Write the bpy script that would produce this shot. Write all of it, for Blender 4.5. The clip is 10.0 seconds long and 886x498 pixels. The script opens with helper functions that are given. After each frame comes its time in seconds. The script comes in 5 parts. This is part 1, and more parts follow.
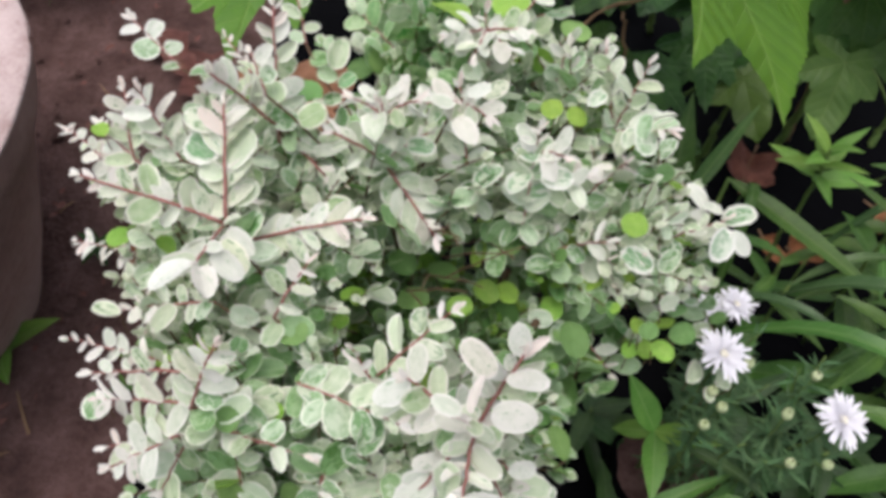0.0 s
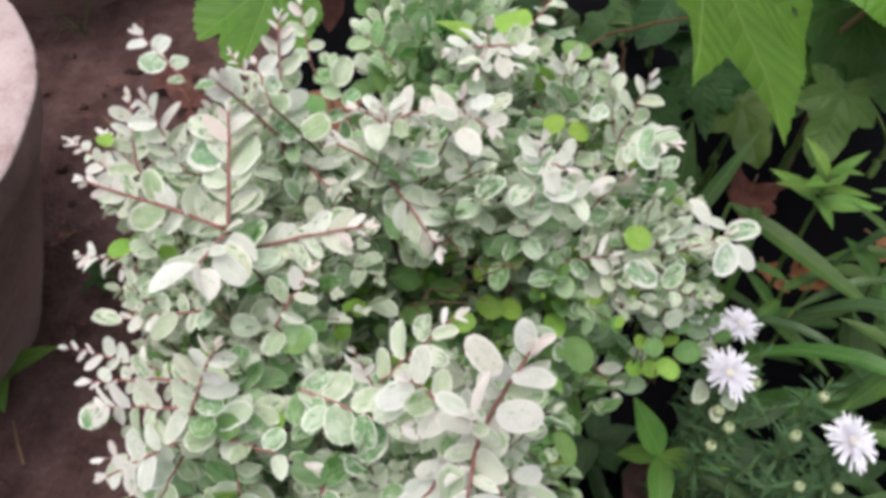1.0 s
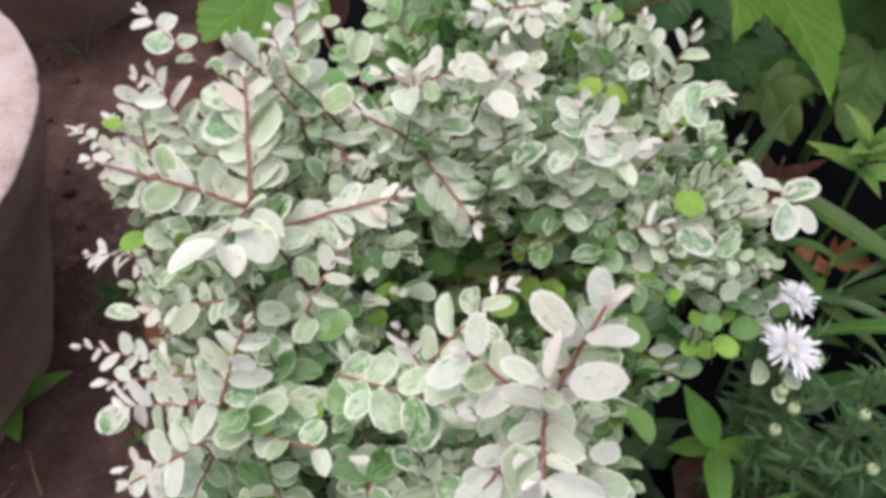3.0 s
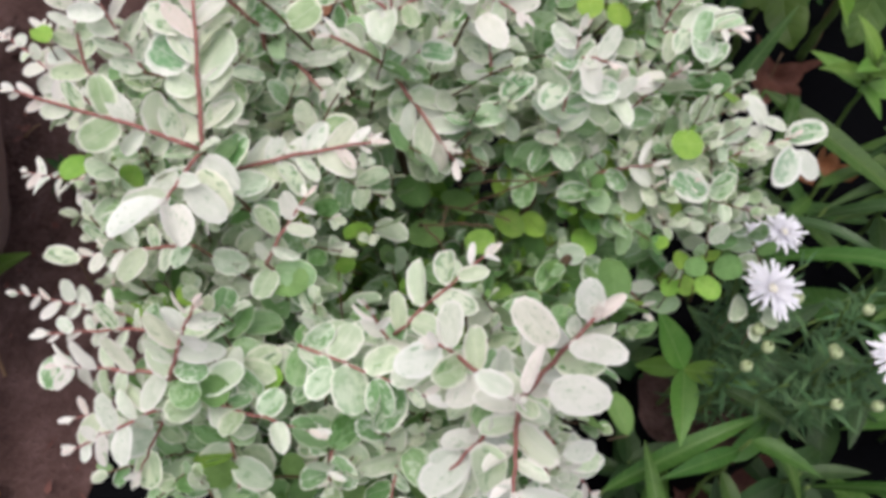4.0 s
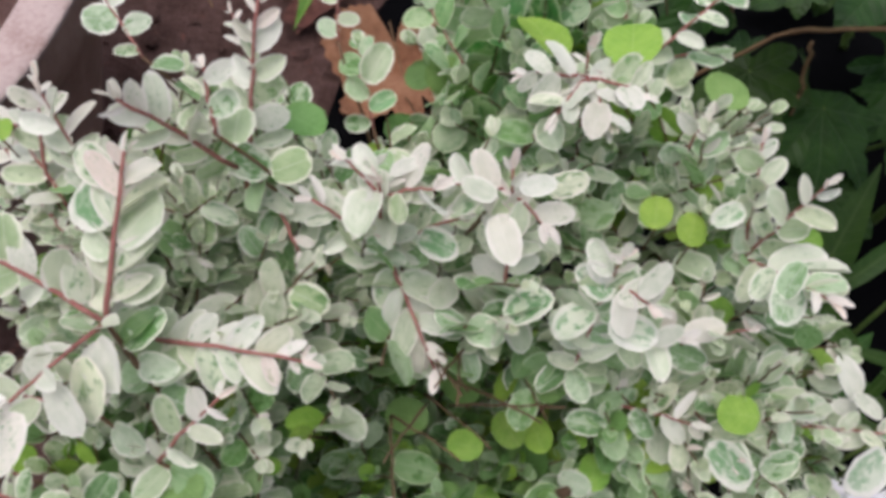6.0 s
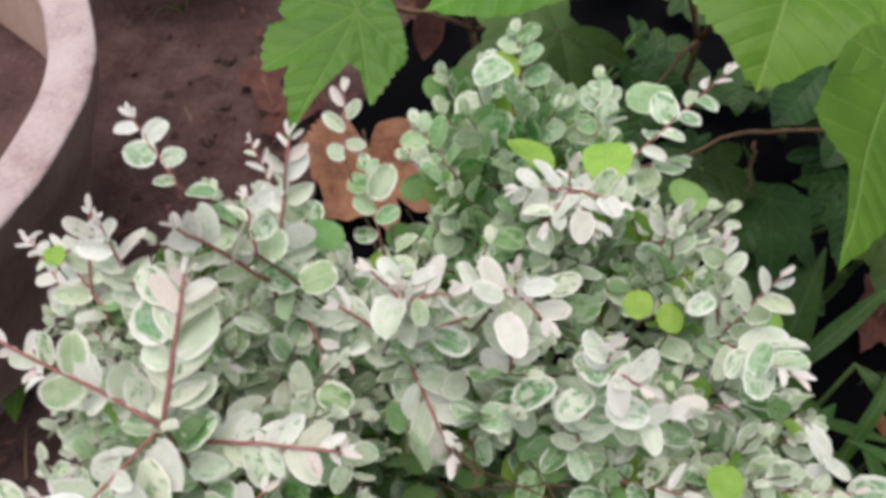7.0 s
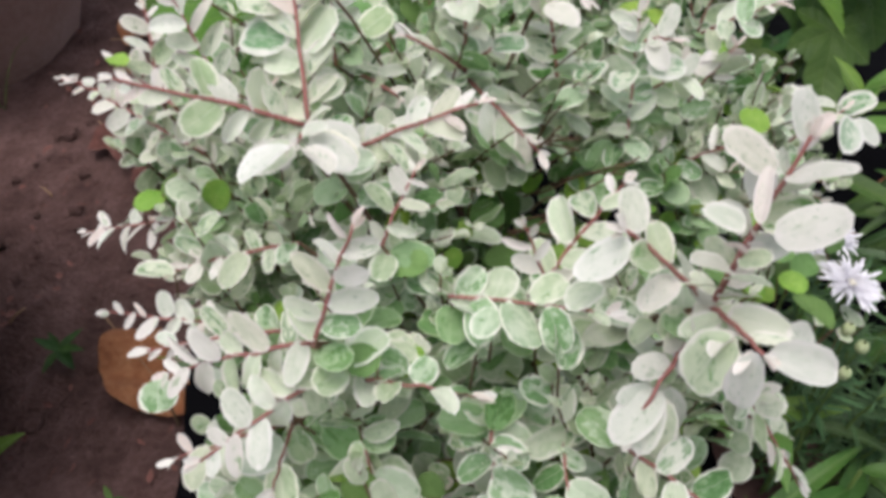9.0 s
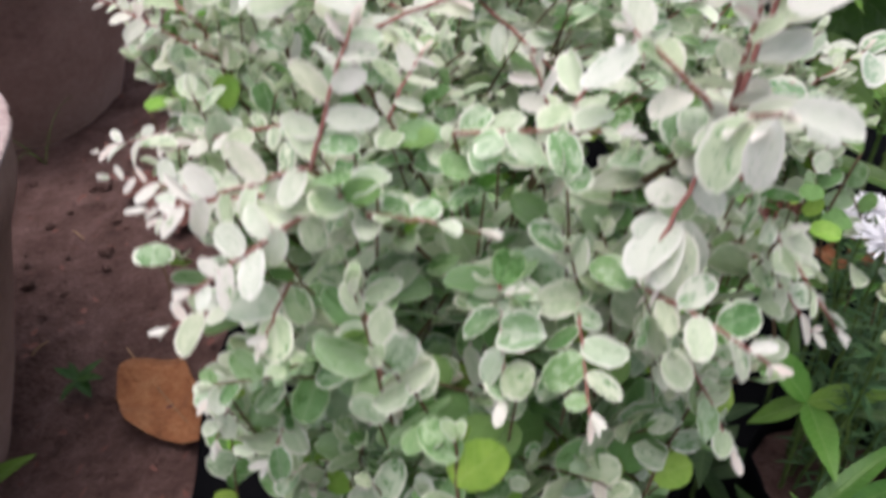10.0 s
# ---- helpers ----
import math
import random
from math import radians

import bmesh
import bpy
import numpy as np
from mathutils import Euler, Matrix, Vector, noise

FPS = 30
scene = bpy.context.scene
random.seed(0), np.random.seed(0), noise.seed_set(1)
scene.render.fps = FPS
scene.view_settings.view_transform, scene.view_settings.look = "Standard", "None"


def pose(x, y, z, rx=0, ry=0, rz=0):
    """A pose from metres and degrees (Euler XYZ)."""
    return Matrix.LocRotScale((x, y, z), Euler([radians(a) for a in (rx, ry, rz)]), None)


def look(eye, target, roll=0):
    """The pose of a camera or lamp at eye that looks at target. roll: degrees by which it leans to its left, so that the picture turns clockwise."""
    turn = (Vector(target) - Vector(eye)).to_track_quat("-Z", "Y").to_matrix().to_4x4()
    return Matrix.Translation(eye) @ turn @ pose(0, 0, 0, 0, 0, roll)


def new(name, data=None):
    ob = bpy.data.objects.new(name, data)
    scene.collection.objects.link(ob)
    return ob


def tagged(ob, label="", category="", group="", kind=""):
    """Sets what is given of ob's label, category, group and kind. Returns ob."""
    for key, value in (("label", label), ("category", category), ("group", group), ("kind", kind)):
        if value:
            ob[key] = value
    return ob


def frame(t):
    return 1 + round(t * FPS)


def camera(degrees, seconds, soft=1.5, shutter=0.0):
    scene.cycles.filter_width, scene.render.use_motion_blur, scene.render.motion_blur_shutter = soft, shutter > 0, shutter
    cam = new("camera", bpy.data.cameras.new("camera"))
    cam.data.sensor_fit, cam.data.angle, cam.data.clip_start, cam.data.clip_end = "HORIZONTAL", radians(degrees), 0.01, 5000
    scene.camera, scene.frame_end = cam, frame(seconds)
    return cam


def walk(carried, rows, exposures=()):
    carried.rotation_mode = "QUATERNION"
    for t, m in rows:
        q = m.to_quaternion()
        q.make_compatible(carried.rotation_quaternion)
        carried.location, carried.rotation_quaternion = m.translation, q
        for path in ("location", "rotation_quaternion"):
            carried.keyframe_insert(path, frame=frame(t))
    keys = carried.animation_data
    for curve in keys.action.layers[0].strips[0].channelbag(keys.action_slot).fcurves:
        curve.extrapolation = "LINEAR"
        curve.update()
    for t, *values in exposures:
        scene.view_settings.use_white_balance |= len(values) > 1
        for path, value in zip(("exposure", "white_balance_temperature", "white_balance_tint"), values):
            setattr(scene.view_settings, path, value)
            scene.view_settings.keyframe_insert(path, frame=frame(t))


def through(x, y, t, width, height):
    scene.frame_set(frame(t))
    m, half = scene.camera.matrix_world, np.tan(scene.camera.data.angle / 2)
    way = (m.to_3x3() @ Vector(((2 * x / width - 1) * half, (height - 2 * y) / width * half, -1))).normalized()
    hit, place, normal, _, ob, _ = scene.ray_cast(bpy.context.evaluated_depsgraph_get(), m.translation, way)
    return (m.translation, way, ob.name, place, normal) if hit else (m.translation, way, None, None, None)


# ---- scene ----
cam = camera(60.5, 10.0, soft=4.0, shutter=0.3)
PATH = [
    (0, (0.044, -0.288, 0.995), (-0.092, 0.839, -0.652), -0.3),
    (0.5, (0.044, -0.302, 0.991), (-0.071, 0.88, -0.618), -0.7),
    (1, (0.044, -0.303, 0.982), (-0.103, 0.912, -0.601), -0.3),
    (1.5, (0.047, -0.31, 0.96), (-0.161, 0.92, -0.603), -1.1),
    (2, (0.056, -0.309, 0.96), (-0.182, 0.943, -0.581), -2.5),
    (2.2, (0.054, -0.308, 0.96), (-0.178, 0.957, -0.572), -2.8),
    (3.3, (0.019, -0.294, 0.928), (-0.121, 0.931, -0.646), -3.4),
    (3.5, (0.027, -0.278, 0.937), (-0.092, 0.862, -0.702), -2.1),
    (4, (0.019, -0.242, 0.933), (-0.065, 0.709, -0.824), 0.5),
    (4.5, (0.01, -0.183, 0.944), (-0.053, 0.588, -0.9), 2.7),
    (5, (0.017, -0.155, 0.953), (-0.118, 0.527, -0.922), 0.9),
    (5.5, (0.029, -0.119, 0.937), (-0.247, 0.627, -0.898), -2.7),
    (6, (0.059, -0.107, 0.911), (-0.341, 0.802, -0.825), -1.9),
    (6.2, (0.068, -0.109, 0.907), (-0.362, 0.836, -0.802), -1.6),
    (7.3, (0.012, -0.156, 0.968), (-0.265, 1.045, -0.607), -0.1),
    (7.5, (-0.018, -0.178, 0.971), (-0.203, 1.056, -0.592), -0.7),
    (8, (-0.062, -0.255, 0.93), (-0.092, 1.046, -0.589), -1.3),
    (8.5, (-0.056, -0.288, 0.893), (-0.029, 1.051, -0.592), -1.6),
    (9, (-0.06, -0.318, 0.85), (-0.028, 1.056, -0.603), -2.7),
    (9.5, (-0.05, -0.333, 0.824), (-0.032, 1.061, -0.61), -3.8),
    (9.8, (-0.055, -0.355, 0.814), (-0.068, 1.121, -0.536), -5.4),
    (10, (-0.056, -0.378, 0.767), (-0.089, 1.182, -0.485), -4.5),
]
walk(cam, [(t, look(eye, target, roll)) for t, eye, target, roll in PATH], [(0.0, 0.33, 6560, 11), (2.0, 0.30, 6560, 11), (4.5, 0.20, 6570, 12), (5.5, 0.08, 6580, 13), (6.2, 0.08, 6580, 13), (7.5, 0.27, 6560, 11), (8.0, 0.25, 6560, 11), (9.0, 0.25, 6560, 12), (9.5, 0.29, 6560, 12), (10.0, 0.42, 6560, 12)])

# ---- world, light ----
world = bpy.data.worlds.new("sky")
world.use_nodes = True
scene.world = world
wn = world.node_tree
sky = wn.nodes.new("ShaderNodeTexSky")
sky.sky_type, sky.sun_disc = "NISHITA", False
sky.sun_elevation, sky.sun_rotation = radians(83), radians(243)
sky.air_density, sky.dust_density, sky.ozone_density = 1.0, 4.0, 1.0
veil = wn.nodes.new("ShaderNodeHueSaturation")  # thin cloud takes most of the blue out
veil.inputs["Saturation"].default_value = 0.45
wn.links.new(sky.outputs[0], veil.inputs["Color"])
wn.links.new(veil.outputs[0], wn.nodes["Background"].inputs[0])
wn.nodes["Background"].inputs[1].default_value = 0.15
sun_data = bpy.data.lights.new("sun", "SUN")
sun_data.energy, sun_data.angle, sun_data.color = 1.32, radians(60), (1.0, 0.96, 0.92)
sun = new("sun", sun_data)
sun.matrix_world = look((-0.3, -0.15, 3.0), (0, 0, 0))


# ---- material helpers ----
class Nodes:
    """A node tree with short calls."""

    def __init__(self, name):
        self.mat = bpy.data.materials.new(name)
        self.mat.use_nodes = True
        self.tree = self.mat.node_tree
        self.bsdf = self.tree.nodes["Principled BSDF"]
        self.out = self.tree.nodes["Material Output"]

    def add(self, kind, ins=None, **props):
        n = self.tree.nodes.new(kind)
        for k, v in props.items():
            setattr(n, k, v)
        for k, v in (ins or {}).items():
            self.put(n.inputs[k], v)
        return n

    def put(self, socket, v):
        if isinstance(v, bpy.types.NodeSocket):
            self.tree.links.new(v, socket)
        else:
            socket.default_value = v

    def math(self, op, a, b=0.0, clamp=False):
        n = self.add("ShaderNodeMath", operation=op, use_clamp=clamp)
        self.put(n.inputs[0], a)
        self.put(n.inputs[1], b)
        return n.outputs[0]

    def mix(self, fac, a, b):
        n = self.add("ShaderNodeMix", data_type="RGBA")
        self.put(n.inputs[0], fac)
        self.put(n.inputs[6], a)
        self.put(n.inputs[7], b)
        return n.outputs[2]

    def ramp(self, x, stops):
        n = self.add("ShaderNodeValToRGB")
        self.put(n.inputs[0], x)
        e = n.color_ramp.elements
        while len(e) < len(stops):
            e.new(0.5)
        for el, (p, c) in zip(e, stops):
            el.position = p
            el.color = c if len(c) == 4 else (*c, 1)
        return n.outputs[0]

    def step(self, x, lo, hi):
        n = self.add("ShaderNodeMapRange", {0: x, 1: lo, 2: hi})
        n.interpolation_type = "SMOOTHSTEP"
        return n.outputs[0]

    def noise(self, vec, scale, detail=3.0, rough=0.55, w=None):
        n = self.add("ShaderNodeTexNoise", {"Scale": scale, "Detail": detail, "Roughness": rough})
        if w is not None:
            n.noise_dimensions = "4D"
            self.put(n.inputs["W"], w)
        if vec is not None:
            self.put(n.inputs["Vector"], vec)
        return n.outputs[0]

    def bump(self, height, strength, distance):
        n = self.add("ShaderNodeBump", {"Strength": strength, "Distance": distance, "Height": height})
        self.put(self.bsdf.inputs["Normal"], n.outputs[0])

    def finish(self, colour, rough, spec=0.5, metal=0.0, through=0.0, through_colour=None):
        b = self.bsdf.inputs
        self.put(b["Base Color"], colour)
        self.put(b["Roughness"], rough)
        self.put(b["Specular IOR Level"], spec)
        self.put(b["Metallic"], metal)
        if through:
            t = self.add("ShaderNodeBsdfTranslucent")
            self.put(t.inputs[0], through_colour if through_colour is not None else colour)
            m = self.add("ShaderNodeMixShader", {0: through})
            self.tree.links.new(self.bsdf.outputs[0], m.inputs[1])
            self.tree.links.new(t.outputs[0], m.inputs[2])
            self.tree.links.new(m.outputs[0], self.out.inputs[0])
        return self.mat


def rgb(r, g, b):
    return (r, g, b, 1.0)


def variegated(name, single, green, pale, cream, amount, pink=0.0, deep=0.47, margin=0.86, cloudy=0.55, rim=0.60, freckles=0.55):
    """A leaf with a thin cream margin, a pale middle and green blotches. single: the leaf is an object of its own. amount: how much is green."""
    n = Nodes(name)
    uv = n.add("ShaderNodeUVMap").outputs[0]
    sep = n.add("ShaderNodeSeparateXYZ", {0: uv})
    rnd = (n.add("ShaderNodeObjectInfo").outputs["Random"] if single else n.add("ShaderNodeNewGeometry").outputs["Random Per Island"])
    w = n.math("MULTIPLY", rnd, 57.0)
    s = n.math("ABSOLUTE", n.math("SUBTRACT", n.math("MULTIPLY", sep.outputs[0], 2.0), 1.0))
    v = n.math("ABSOLUTE", n.math("SUBTRACT", n.math("MULTIPLY", sep.outputs[1], 2.0), 1.0))
    edge = n.math("MAXIMUM", s, n.math("POWER", v, 1.4))
    wob = n.noise(uv, 3.2, 2.0, 0.5, w)
    blotch = n.noise(uv, 3.0, 3.0, 0.62, w)
    rag = n.math("ADD", edge, n.math("MULTIPLY", n.math("SUBTRACT", wob, 0.5), 0.55))
    inner = n.step(rag, margin + 0.02, margin - 0.12)
    # some leaves carry far more green than others
    shift = n.math("MULTIPLY", n.math("SUBTRACT", n.math("FRACT", n.math("MULTIPLY", rnd, 13.7)), 0.5), 0.30)
    level = n.math("ADD", n.math("ADD", blotch, shift), amount - 0.5)
    patch = n.math("MULTIPLY", n.step(level, deep - 0.01, deep + 0.09), inner)
    strength = n.math("MULTIPLY_ADD", n.math("FRACT", n.math("MULTIPLY", rnd, 41.3)), 0.6)
    strength.node.inputs[2].default_value = 0.4
    c = n.mix(n.math("MULTIPLY", inner, strength), cream, pale)
    cloud = n.math("MULTIPLY", n.math("MULTIPLY", n.step(n.noise(uv, 2.8, 3.0, 0.6, n.math("ADD", w, 7.7)), 0.42, 0.62), n.step(edge, 1.0, 0.8)), cloudy)
    c = n.mix(cloud, c, n.mix(0.42, pale, green))
    dark = n.mix(n.step(n.noise(uv, 7.0, 2.0, 0.5, w), 0.42, 0.6), green, pale)
    c = n.mix(patch, c, n.mix(0.3, green, dark))
    if pink:
        blush = n.math("MULTIPLY", n.step(n.math("FRACT", n.math("MULTIPLY", rnd, 7.3)), 0.35, 0.9), pink)
        c = n.mix(blush, c, rgb(0.88, 0.66, 0.62))
    # small dark freckles towards the middle, and a thin bright rim
    freckle = n.math("MULTIPLY", n.step(n.noise(uv, 11.0, 2.0, 0.6, n.math("ADD", w, 3.1)), 0.60, 0.67), n.step(edge, 0.85, 0.6))
    some = n.step(n.math("FRACT", n.math("MULTIPLY", rnd, 19.7)), 0.3, 0.6)
    c = n.mix(n.math("MULTIPLY", n.math("MULTIPLY", freckle, some), freckles), c, green)
    c = n.mix(n.math("MULTIPLY", n.step(n.math("ADD", edge, n.math("MULTIPLY", n.math("SUBTRACT", wob, 0.5), 0.10)), 0.87, 0.95), rim), c, cream)
    mid = n.step(s, 0.06, 0.015)
    c = n.mix(n.math("MULTIPLY", mid, 0.3), c, cream)
    tone = n.math("MULTIPLY_ADD", n.math("FRACT", n.math("MULTIPLY", rnd, 29.1)), 0.16)
    tone.node.inputs[2].default_value = 0.86
    deepen = n.math("MULTIPLY_ADD", n.math("FRACT", n.math("MULTIPLY", rnd, 53.9)), 0.54)
    deepen.node.inputs[2].default_value = 0.62
    c = n.add("ShaderNodeGamma", {"Color": c, "Gamma": deepen}).outputs[0]
    hsv = n.add("ShaderNodeHueSaturation", {"Value": tone, "Color": c})
    glow = n.add("ShaderNodeHueSaturation", {"Saturation": 1.6, "Value": tone, "Color": c})
    n.bump(n.math("ADD", blotch, mid), 0.15, 0.001)
    return n.finish(hsv.outputs[0], 0.44, 0.36, 0, 0.28, glow.outputs[0])


def green_leaf(name, single, base, other, vein_colour, scale=1.0, gloss=0.4, through=0.25, veins=9.0, quilt=0.5, spec=0.32):
    """A plain leaf with a midrib and slanting side veins; the UV map is in leaf lengths."""
    n = Nodes(name)
    uv = n.add("ShaderNodeUVMap").outputs[0]
    sep = n.add("ShaderNodeSeparateXYZ", {0: uv})
    rnd = (n.add("ShaderNodeObjectInfo").outputs["Random"] if single else n.add("ShaderNodeNewGeometry").outputs["Random Per Island"])
    w = n.math("MULTIPLY", rnd, 31.0)
    off = n.math("ABSOLUTE", n.math("SUBTRACT", sep.outputs[0], 0.5))
    slant = n.math("SUBTRACT", sep.outputs[1], n.math("MULTIPLY", off, 0.8))
    tri = n.math("ABSOLUTE", n.math("SUBTRACT", n.math("FRACT", n.math("MULTIPLY", slant, veins)), 0.5))
    side = n.step(tri, 0.07, 0.02)
    mid = n.step(off, 0.012, 0.004)
    lines = n.math("MAXIMUM", n.math("MULTIPLY", side, 0.5), mid)
    big = n.noise(uv, 3.0 * scale, 3.0, 0.6, w)
    fine = n.noise(uv, 22.0 * scale, 3.0, 0.6, w)
    c = n.mix(n.step(big, 0.35, 0.68), base, other)
    c = n.mix(n.math("MULTIPLY", fine, 0.25), c, vein_colour)
    c = n.mix(n.math("MULTIPLY", lines, 0.6), c, vein_colour)
    tone = n.math("MULTIPLY_ADD", n.math("FRACT", n.math("MULTIPLY", rnd, 17.3)), 0.5)
    tone.node.inputs[2].default_value = 0.75
    hue = n.math("MULTIPLY_ADD", n.math("FRACT", n.math("MULTIPLY", rnd, 5.9)), 0.03)
    hue.node.inputs[2].default_value = 0.485
    hsv = n.add("ShaderNodeHueSaturation", {"Hue": hue, "Value": tone, "Color": c})
    n.bump(n.math("ADD", n.math("MULTIPLY", tri, quilt), n.math("SUBTRACT", n.math("MULTIPLY", fine, 0.3), lines)), 0.45, 0.003)
    return n.finish(hsv.outputs[0], gloss, spec, 0, through)


def mottled(name, stops, scale, rough=0.8, bump=0.4, dist=0.004, fine=8.0, spec=0.3):
    """A matt surface with two scales of colour and relief, in object space."""
    n = Nodes(name)
    co = n.add("ShaderNodeTexCoord").outputs["Object"]
    a, b = n.noise(co, scale, 5.0, 0.6), n.noise(co, scale * fine, 4.0, 0.65)
    mixed = n.math("ADD", n.math("MULTIPLY", a, 0.65), n.math("MULTIPLY", b, 0.35))
    c = n.ramp(mixed, stops)
    n.bump(n.math("ADD", n.math("MULTIPLY", a, 0.5), b), bump, dist)
    return n.finish(c, rough, spec)


CREAM = rgb(0.87, 0.855, 0.775)
LEAF_MATS = {}
for solo in (True, False):
    tail = "" if solo else " massed"
    LEAF_MATS[solo] = {
        "white": variegated("cream leaf" + tail, solo, rgb(0.19, 0.33, 0.16), rgb(0.585, 0.695, 0.47), CREAM, 0.45, 0.08, 0.56, 0.86, 0.45),
        "slim": variegated("slender leaf" + tail, solo, rgb(0.19, 0.33, 0.16), rgb(0.645, 0.73, 0.54), rgb(0.87, 0.85, 0.79), 0.45, 0.14, 0.57, 0.86, 0.42),
        "mottled": variegated("mottled leaf" + tail, solo, rgb(0.165, 0.32, 0.13), rgb(0.40, 0.575, 0.34), rgb(0.90, 0.91, 0.81), 0.52, 0.0, 0.50, 0.88),
        "grey": variegated("pale leaf" + tail, solo, rgb(0.20, 0.36, 0.15), rgb(0.475, 0.605, 0.36), rgb(0.87, 0.88, 0.76), 0.46, 0.0, 0.60, 0.84),
        "young": variegated("young leaf" + tail, solo, rgb(0.34, 0.46, 0.26), rgb(0.82, 0.785, 0.725), rgb(0.90, 0.85, 0.82), 0.34, 0.36, 0.47, 0.86, 0.25),
        "snow": variegated("white leaf" + tail, solo, rgb(0.22, 0.36, 0.19), rgb(0.72, 0.755, 0.655), rgb(0.865, 0.855, 0.805), 0.42, 0.20, 0.60, 0.82, 0.38, 0.60, 0.8),
        "piebald": variegated("white leaf with a green heart" + tail, solo, rgb(0.21, 0.39, 0.20), rgb(0.66, 0.74, 0.58), rgb(0.87, 0.865, 0.80), 0.54, 0.0, 0.52, 0.74, 0.50, 0.5),
        "mint": variegated("mint green leaf" + tail, solo, rgb(0.13, 0.33, 0.12), rgb(0.31, 0.51, 0.24), rgb(0.66, 0.75, 0.52), 0.50, 0.0, 0.52, 0.90),
        "mid": variegated("mid-green leaf" + tail, solo, rgb(0.14, 0.285, 0.09), rgb(0.25, 0.44, 0.19), rgb(0.54, 0.67, 0.43), 0.48, 0.0, 0.52, 0.94),
        "green": green_leaf("green leaf" + tail, solo, rgb(0.145, 0.275, 0.08), rgb(0.19, 0.34, 0.11), rgb(0.24, 0.42, 0.15), 1.0, 0.45, 0.25, 6.0, 0.1),
        "oval": green_leaf("oval green leaf" + tail, solo, rgb(0.16, 0.31, 0.07), rgb(0.21, 0.37, 0.10), rgb(0.30, 0.46, 0.18), 1.0, 0.45, 0.25, 6.0, 0.1),
        "lime": green_leaf("lime leaf" + tail, solo, rgb(0.21, 0.41, 0.05), rgb(0.31, 0.51, 0.08), rgb(0.42, 0.56, 0.18), 1.0, 0.45, 0.25, 6.0, 0.1),
    }
M_BRUSH = mottled("dull twig bark", [(0.3, (0.09, 0.055, 0.032)), (0.6, (0.17, 0.10, 0.062)), (0.8, (0.23, 0.15, 0.10))], 90, 0.7)
M_TWIG = mottled("red twig bark", [(0.3, (0.23, 0.085, 0.075)), (0.6, (0.40, 0.165, 0.15)), (0.8, (0.52, 0.28, 0.25))], 90, 0.6)
M_STEM = mottled("brown stem bark", [(0.3, (0.05, 0.035, 0.02)), (0.6, (0.13, 0.08, 0.05)), (0.8, (0.2, 0.13, 0.08))], 70, 0.75)
M_GREENSTEM = mottled("green stem", [(0.3, (0.07, 0.14, 0.03)), (0.7, (0.16, 0.22, 0.06))], 60, 0.55)
M_BROWNSTEM = mottled("tan stem", [(0.3, (0.16, 0.09, 0.05)), (0.7, (0.34, 0.21, 0.12))], 60, 0.6)
M_BIG = green_leaf("broad leaf", True, rgb(0.072, 0.205, 0.008), rgb(0.118, 0.280, 0.016), rgb(0.25, 0.41, 0.09), 1.0, 0.38, 0.3, 8.0, 1.2, 0.26)
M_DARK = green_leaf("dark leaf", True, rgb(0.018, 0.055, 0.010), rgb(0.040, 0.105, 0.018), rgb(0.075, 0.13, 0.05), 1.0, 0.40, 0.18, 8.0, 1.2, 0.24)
# the broad leaf's green dimmed: shade on leaves behind is put into the colour
M_MEDIUM = green_leaf("broad leaf darkened for shade", True, rgb(0.065, 0.155, 0.03), rgb(0.10, 0.21, 0.045), rgb(0.16, 0.27, 0.08), 1.0, 0.42, 0.3, 8.0, 0.9, 0.3)
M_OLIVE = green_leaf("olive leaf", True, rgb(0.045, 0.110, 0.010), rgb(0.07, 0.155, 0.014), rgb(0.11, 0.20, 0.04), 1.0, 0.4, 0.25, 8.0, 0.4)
M_FRESH = green_leaf("fresh lance leaf", True, rgb(0.10, 0.24, 0.03), rgb(0.15, 0.29, 0.05), rgb(0.25, 0.38, 0.12), 1.0, 0.4, 0.25, 12.0, 0.1)
M_LANCE = green_leaf("lance leaf", True, rgb(0.040, 0.110, 0.018), rgb(0.070, 0.160, 0.028), rgb(0.13, 0.22, 0.065), 1.0, 0.36, 0.25, 14.0, 0.1)
M_FINE = green_leaf("fine leaf", False, rgb(0.04, 0.10, 0.036), rgb(0.065, 0.14, 0.05), rgb(0.12, 0.20, 0.09), 1.0, 0.5, 0.2, 3.0)
M_SOIL = mottled("brown soil", [(0.25, (0.036, 0.019, 0.018)), (0.45, (0.102, 0.057, 0.052)), (0.62, (0.175, 0.104, 0.097)), (0.8, (0.30, 0.205, 0.19))], 14, 0.95, 1.0, 0.014, 9.0, 0.15)
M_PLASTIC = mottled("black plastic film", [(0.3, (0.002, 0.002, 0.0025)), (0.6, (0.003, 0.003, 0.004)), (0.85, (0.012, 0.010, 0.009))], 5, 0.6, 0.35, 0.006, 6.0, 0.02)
M_POT = mottled("pale pink cement", [(0.30, (0.19, 0.12, 0.105)), (0.40, (0.37, 0.265, 0.255)), (0.52, (0.49, 0.385, 0.38)), (0.75, (0.61, 0.50, 0.495))], 13, 0.9, 0.5, 0.004, 14.0, 0.2)
M_POTIN = mottled("tan cement", [(0.25, (0.30, 0.19, 0.15)), (0.5, (0.46, 0.31, 0.25)), (0.75, (0.56, 0.42, 0.36))], 8, 0.92, 0.5, 0.004, 14.0, 0.2)
